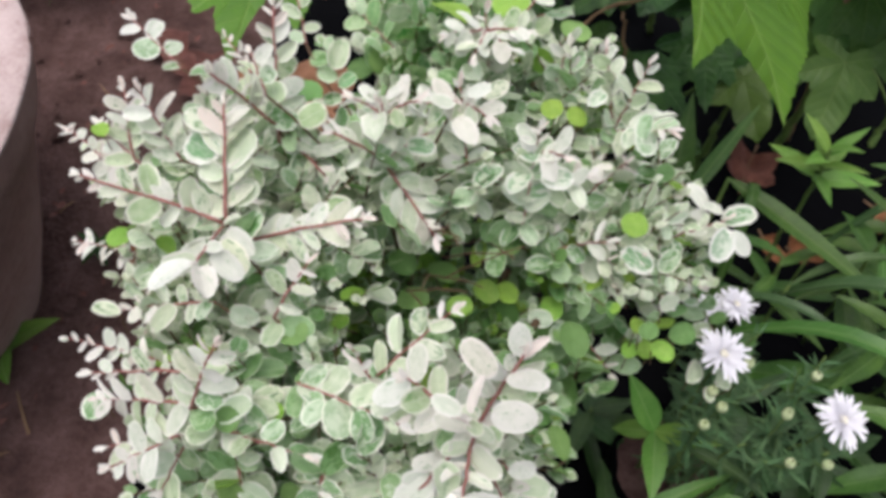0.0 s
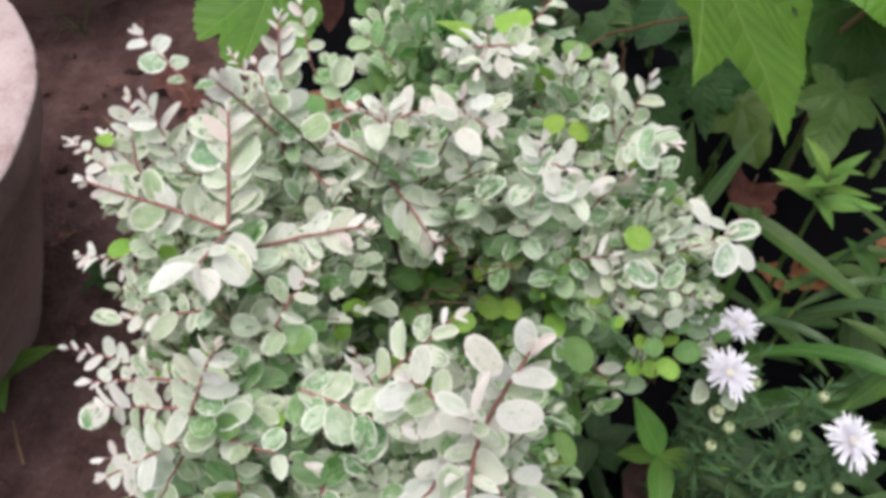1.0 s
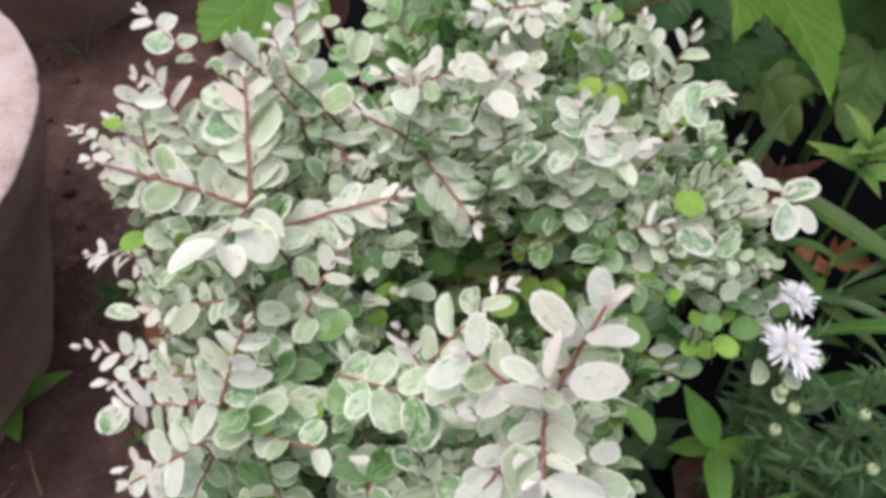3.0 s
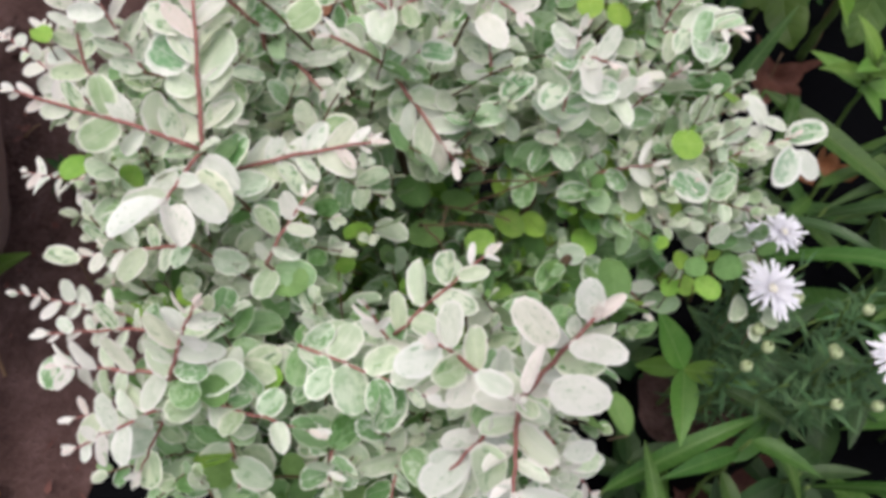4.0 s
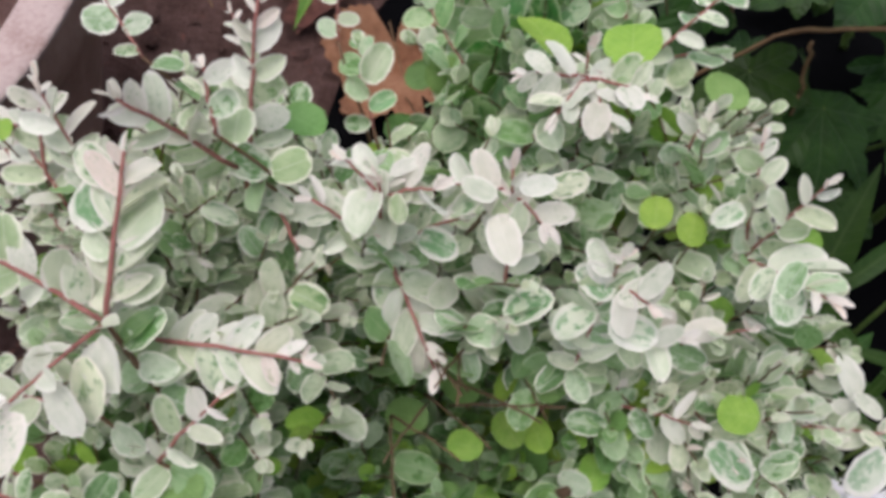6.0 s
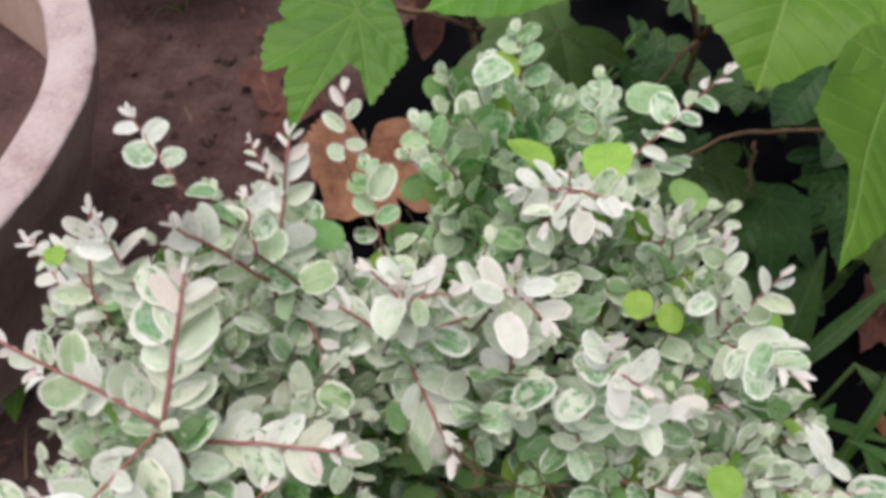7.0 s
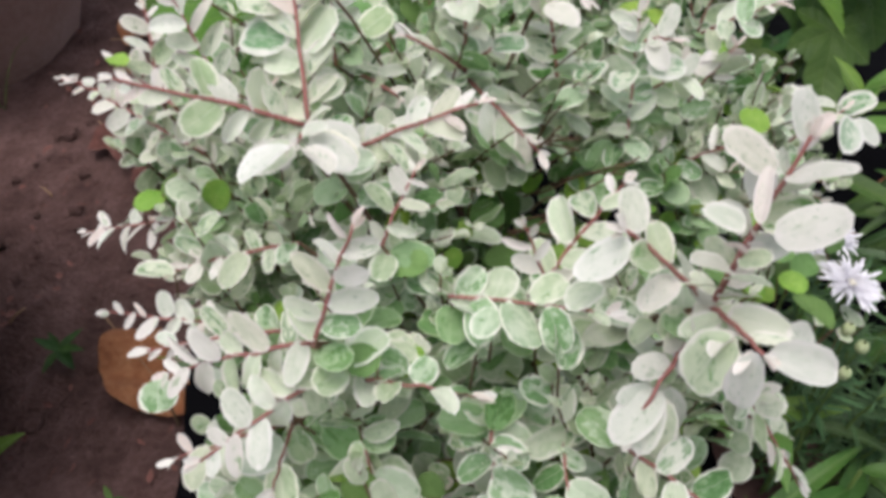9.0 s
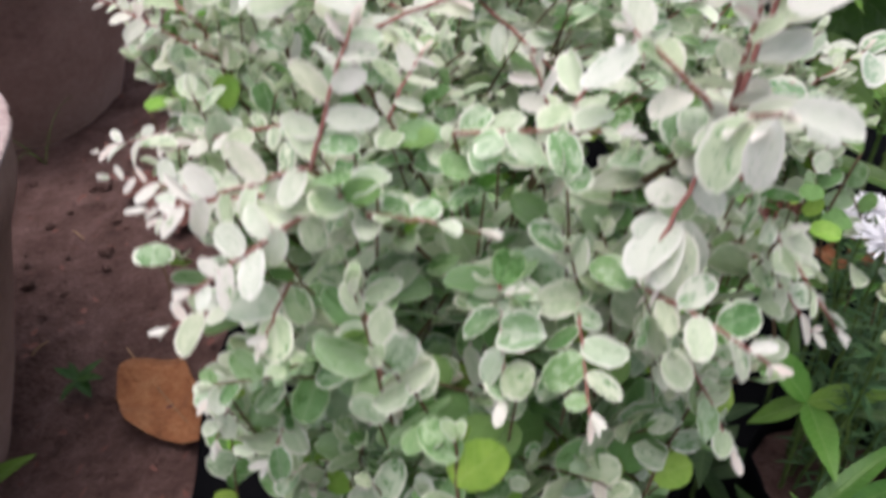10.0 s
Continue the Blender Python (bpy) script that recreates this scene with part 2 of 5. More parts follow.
M_POTWALL = mottled("weathered cement darkened for shade", [(0.25, (0.15, 0.085, 0.075)), (0.5, (0.30, 0.19, 0.17)), (0.8, (0.44, 0.305, 0.28))], 6, 0.92, 0.6, 0.004, 12.0, 0.2)
M_DRY = mottled("dry orange leaf", [(0.3, (0.12, 0.045, 0.02)), (0.48, (0.27, 0.105, 0.045)), (0.62, (0.36, 0.165, 0.08)), (0.8, (0.44, 0.26, 0.13))], 4, 0.7, 0.6, 0.02, 6.0)
M_DRYDARK = mottled("dry red-brown leaf", [(0.3, (0.06, 0.022, 0.02)), (0.5, (0.15, 0.06, 0.05)), (0.8, (0.25, 0.12, 0.10))], 4, 0.75, 0.6, 0.02, 6.0)
M_RUST = mottled("dry rust-red leaf", [(0.3, (0.10, 0.035, 0.026)), (0.5, (0.24, 0.09, 0.065)), (0.8, (0.36, 0.17, 0.12))], 4, 0.7, 0.6, 0.02, 6.0)
M_TAN = mottled("dry tan leaf", [(0.3, (0.18, 0.075, 0.042)), (0.48, (0.36, 0.17, 0.10)), (0.65, (0.46, 0.24, 0.15)), (0.8, (0.54, 0.33, 0.22))], 4, 0.75, 0.6, 0.02, 6.0)
M_PETAL = mottled("white petal", [(0.3, (0.72, 0.70, 0.78)), (0.7, (0.86, 0.85, 0.88))], 120, 0.6, 0.1, 0.001)
M_DISC = mottled("pale yellow disc", [(0.3, (0.74, 0.70, 0.55)), (0.7, (0.84, 0.81, 0.72))], 400, 0.8, 0.5, 0.002)
M_BUD = mottled("green white bud", [(0.3, (0.30, 0.42, 0.16)), (0.7, (0.66, 0.68, 0.46))], 200, 0.6, 0.3, 0.001)


# ---- mesh helpers ----
def adopt(ob, parent):
    """Makes ob a part of parent without moving it."""
    ob.parent = parent
    if parent is not None and parent.type == "EMPTY":
        ob.matrix_parent_inverse = Matrix.Translation(-parent.location)


def part(name, bm, material, parent=None, label="", local=False):
    """Links a bmesh as one smooth mesh object under a thing or a part. local: its vertices are told from the thing's base."""
    me = bpy.data.meshes.new(name)
    bm.to_mesh(me)
    bm.free()
    me.materials.append(material)
    for p in me.polygons:
        p.use_smooth = True
    ob = new(name, me)
    if local:
        ob.parent = parent
    else:
        adopt(ob, parent)
    return tagged(ob, label)


def raw_mesh(name, verts, faces, material, uvs=None, smooth=True):
    me = bpy.data.meshes.new(name)
    me.from_pydata([tuple(v) for v in verts], [], [tuple(f) for f in faces])
    if uvs is not None:
        layer = me.uv_layers.new(name="UVMap")
        idx = np.zeros(len(me.loops), dtype=np.int32)
        me.loops.foreach_get("vertex_index", idx)
        layer.data.foreach_set("uv", np.asarray(uvs, dtype=np.float32)[idx].ravel())
    me.materials.append(material)
    if smooth:
        me.polygons.foreach_set("use_smooth", [True] * len(me.polygons))
    return me


def thing(name, label, category, group="", kind="", at=(0, 0, 0)):
    ob = new(name)
    ob.empty_display_size = 0.02
    ob.location = at
    return tagged(ob, label, category, group, kind)


def unit(v):
    v = np.asarray(v, float)
    return v / (np.linalg.norm(v) + 1e-12)


def basis(along, up):
    """Columns: across, along, up, for a leaf that lies along and faces up as far as it can."""
    d = unit(along)
    u = np.asarray(up, float) - d * np.dot(up, d)
    if np.linalg.norm(u) < 1e-4:
        u = np.cross(d, (1, 0.3, 0.2))
    u = unit(u)
    return np.stack([np.cross(d, u), d, u], 1)


def blade(half, nv=6, nu=4, fold=0.15, curl=0.1, wave=0.0, uv_real=False, phase=0.0):
    """A leaf blade 1 long from the origin along y. half(v): half its width. Gives verts, faces, uvs."""
    verts, uvs, faces = [], [], []
    for i in range(nv + 1):
        v = i / nv
        v = 0.5 - 0.5 * math.cos(math.pi * (0.04 + 0.96 * v)) if nv > 3 else v
        h = half(v)
        for j in range(nu + 1):
            s = 2 * j / nu - 1
            x = s * h
            z = fold * abs(x) - curl * v * v + wave * math.sin(9 * v + 2.2 * s + phase) * h
            verts.append((x, v, z))
            uvs.append((x + 0.5, v) if uv_real else (s * 0.5 + 0.5, v))
    for i in range(nv):
        for j in range(nu):
            a = i * (nu + 1) + j
            faces.append((a, a + 1, a + nu + 2, a + nu + 1))
    return np.array(verts), faces, np.array(uvs)


def oval(width, tip=2.2, skew=1.0):
    return lambda v: width * max(0.0, 1 - abs(2 * v**skew - 1) ** tip) ** 0.5 + 0.004


def lance(width):
    return lambda v: width * (math.sin(math.pi * min(1.0, v) ** 0.75) ** 0.9 if 0 < v < 1 else 0.0) * (1 - 0.25 * v) + 0.003


class Mass:
    """Many blades joined into one mesh."""

    def __init__(self):
        self.v, self.f, self.u, self.n = [], [], [], 0

    def add(self, shape, turn, at, size):
        v, f, u = shape
        self.v.append(v @ (turn * size).T + at)
        self.u.append(u)
        self.f += [tuple(i + self.n for i in q) for q in f]
        self.n += len(v)

    def build(self, name, material, parent=None, label="", kind="stuff"):
        if not self.n:
            return None
        ob = new(name, raw_mesh(name, np.concatenate(self.v), self.f, material, np.concatenate(self.u)))
        adopt(ob, parent)
        return tagged(ob, label, "", "", kind)


def tube(points, r0, r1, sides=6):
    """Verts and faces of a tapered tube along points."""
    pts = np.asarray(points, float)
    verts, faces, n = [], [], len(pts)
    for i, p in enumerate(pts):
        d = unit(pts[min(i + 1, n - 1)] - pts[max(i - 1, 0)])
        a = unit(np.cross(d, (0.31, 0.2, 0.93) if abs(d[2]) < 0.9 else (1, 0.1, 0)))
        b = np.cross(d, a)
        r = r0 + (r1 - r0) * i / (n - 1)
        for k in range(sides):
            t = 2 * math.pi * k / sides
            verts.append(p + r * (a * math.cos(t) + b * math.sin(t)))
    for i in range(n - 1):
        for k in range(sides):
            q = (k + 1) % sides
            faces.append((i * sides + k, i * sides + q, (i + 1) * sides + q, (i + 1) * sides + k))
    faces.append(tuple(range(sides))[::-1])
    faces.append(tuple(range((n - 1) * sides, n * sides)))
    return verts, faces


def curve(a, b, lift=0.0, n=8, wobble=0.0, rng=None):
    """Points from a to b on a bow lifted by lift, with a small wobble."""
    a, b = np.asarray(a, float), np.asarray(b, float)
    m = (a + b) / 2 + np.array([0, 0, lift])
    out = []
    for i in range(n + 1):
        t = i / n
        p = (1 - t) ** 2 * a + 2 * t * (1 - t) * m + t * t * b
        if rng is not None and 0 < i < n:
            p = p + np.array([rng.uniform(-1, 1) for _ in range(3)]) * wobble
        out.append(p)
    return out


def tube_part(name, points, r0, r1, material, parent, label="", sides=6):
    v, f = tube(points, r0, r1, sides)
    ob = new(name, raw_mesh(name, v, f, material))
    adopt(ob, parent)
    return tagged(ob, label)


def placed(name, mesh, turn, at, size, parent, label=""):
    """An object on a shared mesh, turned, sized and set at a place."""
    ob = new(name, mesh)
    m = np.eye(4)
    m[:3, :3], m[:3, 3] = turn * size, at
    adopt(ob, parent)
    ob.matrix_basis = Matrix(m.tolist())
    return tagged(ob, label)


# ---- ground ----
def spread(lo, hi, step, far):
    inner = list(np.arange(lo, hi + 1e-6, step))
    d, ring = step, []
    x = 0.0
    while x < far:
        d *= 1.5
        x += d
        ring.append(x)
    return np.array([lo - r for r in ring[::-1]] + inner + [hi + r for r in ring])


def ground():
    xs, ys = spread(-1.5, 1.3, 0.022, 80), spread(-0.9, 2.1, 0.022, 80)
    verts = []
    for y in ys:
        for x in xs:
            near = 1.0 if abs(x) < 2 and abs(y) < 2.6 else 0.0
            z = 0.012 * noise.noise((x * 3.1, y * 3.1, 0.3)) + 0.010 * noise.noise((x * 11, y * 11, 2.3)) + 0.009 * noise.noise((x * 24, y * 24, 5.1))
            verts.append((x, y, near * z))
    nx = len(xs)
    faces = [(j * nx + i, j * nx + i + 1, (j + 1) * nx + i + 1, (j + 1) * nx + i) for j in range(len(ys) - 1) for i in range(nx - 1)]
    ob = new("ground", raw_mesh("ground", verts, faces, M_SOIL))
    tagged(ob, "bare dark reddish brown soil with small clods", "soil", "", "structure")


def sheet_edge(y):
    return -0.395 + 0.018 * math.sin(5.1 * y + 0.7) + 0.008 * math.sin(17 * y)


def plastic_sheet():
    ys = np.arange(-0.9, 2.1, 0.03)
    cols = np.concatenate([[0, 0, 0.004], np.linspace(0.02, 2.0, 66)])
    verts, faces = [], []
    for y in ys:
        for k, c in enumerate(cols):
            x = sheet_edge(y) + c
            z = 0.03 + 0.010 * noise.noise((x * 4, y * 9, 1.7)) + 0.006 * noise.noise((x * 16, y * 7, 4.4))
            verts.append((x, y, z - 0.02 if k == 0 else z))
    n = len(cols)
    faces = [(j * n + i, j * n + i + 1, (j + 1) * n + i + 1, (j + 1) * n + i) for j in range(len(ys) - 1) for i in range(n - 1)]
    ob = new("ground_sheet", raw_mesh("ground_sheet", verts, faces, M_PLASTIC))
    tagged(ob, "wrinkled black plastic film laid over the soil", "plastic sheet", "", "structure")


ground()
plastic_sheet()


def clods():
    rng = random.Random(4)
    verts, faces = [], []
    for _ in range(360):
        x, y = rng.uniform(-1.1, -0.40), rng.uniform(-0.4, 1.3)
        r = rng.choice((0.003, 0.004, 0.005, 0.007, 0.010, 0.014)) * rng.uniform(0.7, 1.3)
        base = len(verts)
        for la in (-0.9, 0.0, 0.8):
            for k in range(6):
                t = math.tau * k / 6 + la
                q = r * rng.uniform(0.75, 1.2)
                verts.append((x + q * math.cos(t) * math.cos(la), y + q * math.sin(t) * math.cos(la), q * 0.55 * math.sin(la)))
        top = len(verts)
        verts.append((x, y, r * 0.6))
        for ring in range(2):
            for k in range(6):
                a, b = base + ring * 6 + k, base + ring * 6 + (k + 1) % 6
                faces.append((a, b, b + 6, a + 6))
        for k in range(6):
            faces.append((base + 12 + k, base + 12 + (k + 1) % 6, top))
    ob = new("soil_clods", raw_mesh("soil_clods", verts, faces, M_SOIL, None, False))
    tagged(ob, "small crumbs and clods of dark brown soil", "soil", "", "stuff")


clods()


def litter():
    rng = random.Random(9)
    flakes = Mass()
    shapes = [blade(lance(w), 3, 2, 0.2, c, 0.1, True, k) for k, (w, c) in enumerate(((0.2, 0.2), (0.08, 0.1), (0.3, -0.2)))]
    for _ in range(240):
        x, y = rng.uniform(-0.8, -0.38), rng.uniform(-0.35, 1.25)
        if math.hypot(x + 0.9, y - 0.175) < 0.30:
            continue
        a = rng.uniform(0, math.tau)
        flakes.add(shapes[rng.randrange(3)], basis((math.cos(a), math.sin(a), rng.uniform(-0.1, 0.2)), (rng.gauss(0, 0.3), rng.gauss(0, 0.3), 1)), np.array([x, y, 0.014]), rng.uniform(0.006, 0.022))
    ob = flakes.build("leaf_litter", M_DRYDARK, None, "scattered crumbs of dry brown leaf on soil")
    tagged(ob, "", "litter")


litter()


# ---- pots ----
def turned(profile, sides=64, wob=0.0, seed=1):
    """A lathe mesh from (radius, height) pairs."""
    bm = bmesh.new()
    rows = []
    for r, z in profile:
        row = []
        for k in range(sides):
            t = math.tau * k / sides
            q = r + wob * noise.noise((math.cos(t) * 3 + seed, math.sin(t) * 3, z * 2))
            row.append(bm.verts.new((q * math.cos(t), q * math.sin(t), z + 0.5 * wob * noise.noise((math.cos(t) * 5, math.sin(t) * 5, seed)))))
        rows.append(row)
    for a, b in zip(rows, rows[1:]):
        for k in range(sides):
            bm.faces.new((a[k], a[(k + 1) % sides], b[(k + 1) % sides], b[k]))
    return bm


def pot(at, rim, height, base, label, lip):
    root = thing("planter", label, "plant pot", "cement planters", at=at)
    w = 0.056
    # the wall's darker colour, up to the rim's edge, includes the side's shade
    body = turned([(base - 0.01, -0.04), (base, 0.0), (base * 0.72 + rim * 0.28, height * 0.25), (base * 0.44 + rim * 0.56 - 0.006, height * 0.5), (base * 0.18 + rim * 0.82 - 0.010, height * 0.75), (rim - 0.020, height - lip - 0.012), (rim - 0.015, height - lip - 0.002), (rim - 0.010, height - lip + 0.010), (rim - 0.004, height - 0.007)], 96, 0.004, 3)
    part("wall", body, M_POTWALL, root, "weathered brown-grey outer wall darkened for shade", True)
    ring = turned([(rim - 0.004, height - 0.007), (rim, height - 0.0055), (rim - 0.001, height - 0.002), (rim - 0.004, height), (rim - w * 0.5, height + 0.002), (rim - w + 0.008, height), (rim - w + 0.003, height - 0.003), (rim - w + 0.001, height - 0.008)], 160, 0.006, 8)
    rng = random.Random(int(rim * 100))
    ring.verts.ensure_lookup_table()
    for _ in range(30):  # chips knocked out of the outer edge
        k = rng.randrange(160)
        for row in range(3):
            v = ring.verts[row * 160 + k]
            q = rng.uniform(0.990, 0.998)
            v.co.x, v.co.y, v.co.z = v.co.x * q, v.co.y * q, v.co.z - rng.uniform(0.0, 0.002)
    part("rim", ring, M_POT, root, "chipped pale pink rim", True)
    part("inner_wall", turned([(rim - w + 0.001, height - 0.008), (rim - w - 0.010, height - 0.06), (rim - w - 0.022, height - 0.13)], 72, 0.005, 8), M_POTIN, root, "tan stained inner wall", True)
    part("potting_soil", turned([(rim - w - 0.012, height - 0.11), (rim * 0.5, height - 0.10), (0.01, height - 0.095)], 48, 0.01, 5), M_SOIL, root, "dry brown soil", True)
    return root


pot((-0.90, 0.175, 0.0), 0.42, 0.40, 0.265, "large pale pink cement planter with chipped rim", 0.055)
pot((-1.03, 1.20, 0.0), 0.36, 0.34, 0.23, "brown-grey cement planter standing on bare soil", 0.03)


# ---- the variegated shrub ----
SHAPES = {
    "white": [blade(oval(w, 2.2, k), 6, 4, f, c, 0.09, False, p) for w, k, f, c, p in ((0.29, 1.0, 0.14, 0.08, 0), (0.26, 1.1, 0.45, 0.20, 1), (0.31, 0.9, -0.08, -0.06, 2), (0.27, 1.0, 0.60, 0.10, 3), (0.30, 1.05, 0.22, 0.26, 4))],
    "slim": [blade(oval(w, 2.0, k), 7, 4, f, c, 0.07, False, p) for w, k, f, c, p in ((0.22, 1.0, 0.24, 0.10, 0), (0.20, 1.1, 0.55, 0.22, 1), (0.25, 0.9, 0.08, -0.06, 2), (0.21, 1.0, 0.75, 0.12, 3), (0.26, 1.05, 0.25, 0.28, 4))],
    "young": [blade(oval(w, 2.0, k), 6, 4, f, c, 0.05, False, p) for w, k, f, c, p in ((0.18, 1.0, 0.25, 0.05, 0), (0.15, 0.9, 0.6, 0.16, 1), (0.21, 1.1, 0.15, -0.1, 2), (0.17, 1.0, 0.7, 0.2, 3), (0.23, 0.95, 0.3, 0.1, 4))],
    "round": [blade(oval(w, 2.3, k), 6, 4, f, c, 0.08, False, p) for w, k, f, c, p in ((0.37, 1.0, 0.10, 0.07, 0), (0.34, 1.1, 0.34, 0.2, 1), (0.40, 0.95, -0.08, -0.06, 2), (0.34, 1.0, 0.48, 0.12, 3), (0.38, 1.05, 0.20, 0.26, 4))],
    "plain": [blade(oval(w, 2.4, k), 6, 4, f, c, 0.06, True, p) for w, k, f, c, p in ((0.42, 1.0, 0.08, 0.07, 0), (0.39, 1.1, 0.24, 0.18, 1), (0.44, 0.95, -0.05, -0.04, 2), (0.40, 1.0, 0.3, 0.1, 3), (0.42, 1.05, 0.15, 0.22, 4))],
}
KIND_SHAPE = {"white": "white", "slim": "slim", "mottled": "round", "grey": "round", "young": "young", "mid": "round", "mint": "round", "piebald": "round", "snow": "white", "green": "plain", "lime": "plain", "oval": "white"}
LEAF_MESH = {}
for kind, shape in KIND_SHAPE.items():
    LEAF_MESH[kind] = [raw_mesh("leaf_" + kind, v, f, LEAF_MATS[True][kind], u) for v, f, u in SHAPES[shape]]
LEAF_WORDS = {"white": "cream leaf", "slim": "slender cream leaf", "mottled": "green leaf with a cream margin", "grey": "pale grey-green leaf", "mid": "mid-green leaf", "snow": "nearly white leaf", "mint": "mint green leaf with a pale margin", "piebald": "white leaf with a green heart", "young": "narrow pinkish white young leaf", "green": "plain green leaf", "oval": "oval plain green leaf", "lime": "lime green leaf"}

# shoots that stand out: base x, y, z, tip x, y, z, leaf length, habit
SHOOTS_LEFT = [
    (-0.176, 0.078, 0.644, -0.211, 0.100, 0.664, 0.0190, "sprig"),
    (-0.110, -0.046, 0.646, -0.114, 0.003, 0.692, 0.0220, "rib"),
    (-0.110, -0.046, 0.646, -0.188, -0.041, 0.673, 0.0185, "rib"),
    (-0.110, -0.046, 0.646, -0.108, -0.088, 0.670, 0.0165, "bare"),
    (-0.110, -0.040, 0.620, -0.034, -0.031, 0.642, 0.0200, "rib"),
    (-0.192, 0.010, 0.624, -0.194, 0.036, 0.664, 0.0160, "top"),
    (-0.160, 0.012, 0.628, -0.176, 0.024, 0.676, 0.0180, "top"),
    (-0.180, 0.004, 0.618, -0.212, 0.024, 0.640, 0.0180, "top"),
    (-0.178, -0.004, 0.604, -0.222, 0.018, 0.606, 0.0180, "top"),
    (-0.172, -0.010, 0.606, -0.240, 0.028, 0.628, 0.0145, "top"),
]
SHOOTS_EDGE = [
    (-0.224, 0.020, 0.626, -0.248, 0.032, 0.628, 0.0105, "tiny"),
    (-0.190, -0.028, 0.578, -0.250, -0.011, 0.557, 0.0140, "tiny"),
    (-0.120, -0.072, 0.600, -0.176, -0.082, 0.597, 0.0170, "top"),
    (-0.140, -0.106, 0.580, -0.200, -0.105, 0.599, 0.0120, "tiny"),
    (-0.120, -0.112, 0.588, -0.182, -0.122, 0.592, 0.0150, "top"),
]
SHOOTS_FRONT = [
    (-0.106, -0.148, 0.622, -0.086, -0.132, 0.668, 0.0180, "top"),
    (-0.106, -0.146, 0.622, -0.168, -0.140, 0.600, 0.0190, "top"),
    (-0.096, -0.150, 0.612, -0.152, -0.174, 0.590, 0.0175, "top"),
    (-0.082, -0.080, 0.603, -0.065, -0.051, 0.621, 0.0180, "top"),
    (-0.013, -0.122, 0.612, -0.024, -0.116, 0.646, 0.0125, "tiny"),
    (-0.014, -0.114, 0.612, 0.024, -0.081, 0.633, 0.0195, "side"),
    (-0.054, -0.127, 0.621, 0.004, -0.147, 0.628, 0.0195, "front"),
    (-0.088, -0.152, 0.604, -0.046, -0.158, 0.596, 0.0175, "front"),
    (-0.132, -0.145, 0.562, -0.176, -0.152, 0.553, 0.0180, "side"),
    (-0.130, -0.140, 0.532, -0.171, -0.150, 0.506, 0.0190, "front"),
    (-0.122, -0.150, 0.572, -0.128, -0.178, 0.570, 0.0190, "front"),
    (-0.150, -0.120, 0.520, -0.176, -0.150, 0.476, 0.0210, "front"),
    (-0.130, -0.140, 0.500, -0.148, -0.166, 0.478, 0.0220, "front"),
    (-0.095, -0.150, 0.560, -0.086, -0.182, 0.534, 0.0220, "front"),
]
SHOOTS_NEAR = [
    (0.042, -0.146, 0.628, 0.039, -0.160, 0.680, 0.0160, "near"),
    (0.042, -0.146, 0.628, 0.061, -0.136, 0.698, 0.0180, "near"),
    (0.042, -0.146, 0.628, 0.008, -0.136, 0.661, 0.0190, "near"),
    (0.042, -0.146, 0.628, 0.040, -0.187, 0.655, 0.0180, "near"),
    (0.042, -0.146, 0.624, 0.012, -0.172, 0.590, 0.0195, "near"),
    (0.046, -0.150, 0.612, 0.079, -0.188, 0.564, 0.0165, "side"),
    (0.010, -0.174, 0.580, 0.046, -0.208, 0.572, 0.0170, "side"),
    (0.060, -0.140, 0.570, 0.088, -0.160, 0.536, 0.0180, "side"),
    (-0.040, -0.160, 0.572, -0.042, -0.196, 0.548, 0.0215, "front"),
    (-0.010, -0.160, 0.560, -0.012, -0.206, 0.548, 0.0185, "front"),
    (0.030, -0.150, 0.540, 0.052, -0.190, 0.500, 0.0185, "front"),
]
SHOOTS_BACK = [
    (-0.105, 0.042, 0.620, -0.107, 0.090, 0.692, 0.0205, "rib"),
    (-0.104, 0.040, 0.640, -0.124, 0.018, 0.700, 0.0200, "rib"),
    (-0.103, 0.036, 0.668, -0.113, 0.053, 0.686, 0.0150, "top"),
    (-0.100, 0.050, 0.612, -0.072, 0.026, 0.608, 0.0190, "rib"),
    (-0.035, 0.040, 0.612, -0.033, 0.041, 0.664, 0.0190, "rib"),
    (-0.035, 0.040, 0.614, -0.008, 0.065, 0.616, 0.0180, "rib"),
    (-0.035, 0.040, 0.614, -0.066, 0.038, 0.638, 0.0185, "rib"),
    (-0.035, 0.042, 0.608, 0.003, 0.006, 0.580, 0.0235, "rib"),
    (-0.140, 0.112, 0.600, -0.168, 0.138, 0.622, 0.0120, "tiny"),
    (-0.112, 0.150, 0.610, -0.122, 0.178, 0.642, 0.0190, "sprig"),
    (0.028, 0.146, 0.580, 0.022, 0.152, 0.650, 0.0205, "cream"),
    (-0.030, 0.270, 0.585, -0.044, 0.294, 0.620, 0.0240, "leafy"),
]
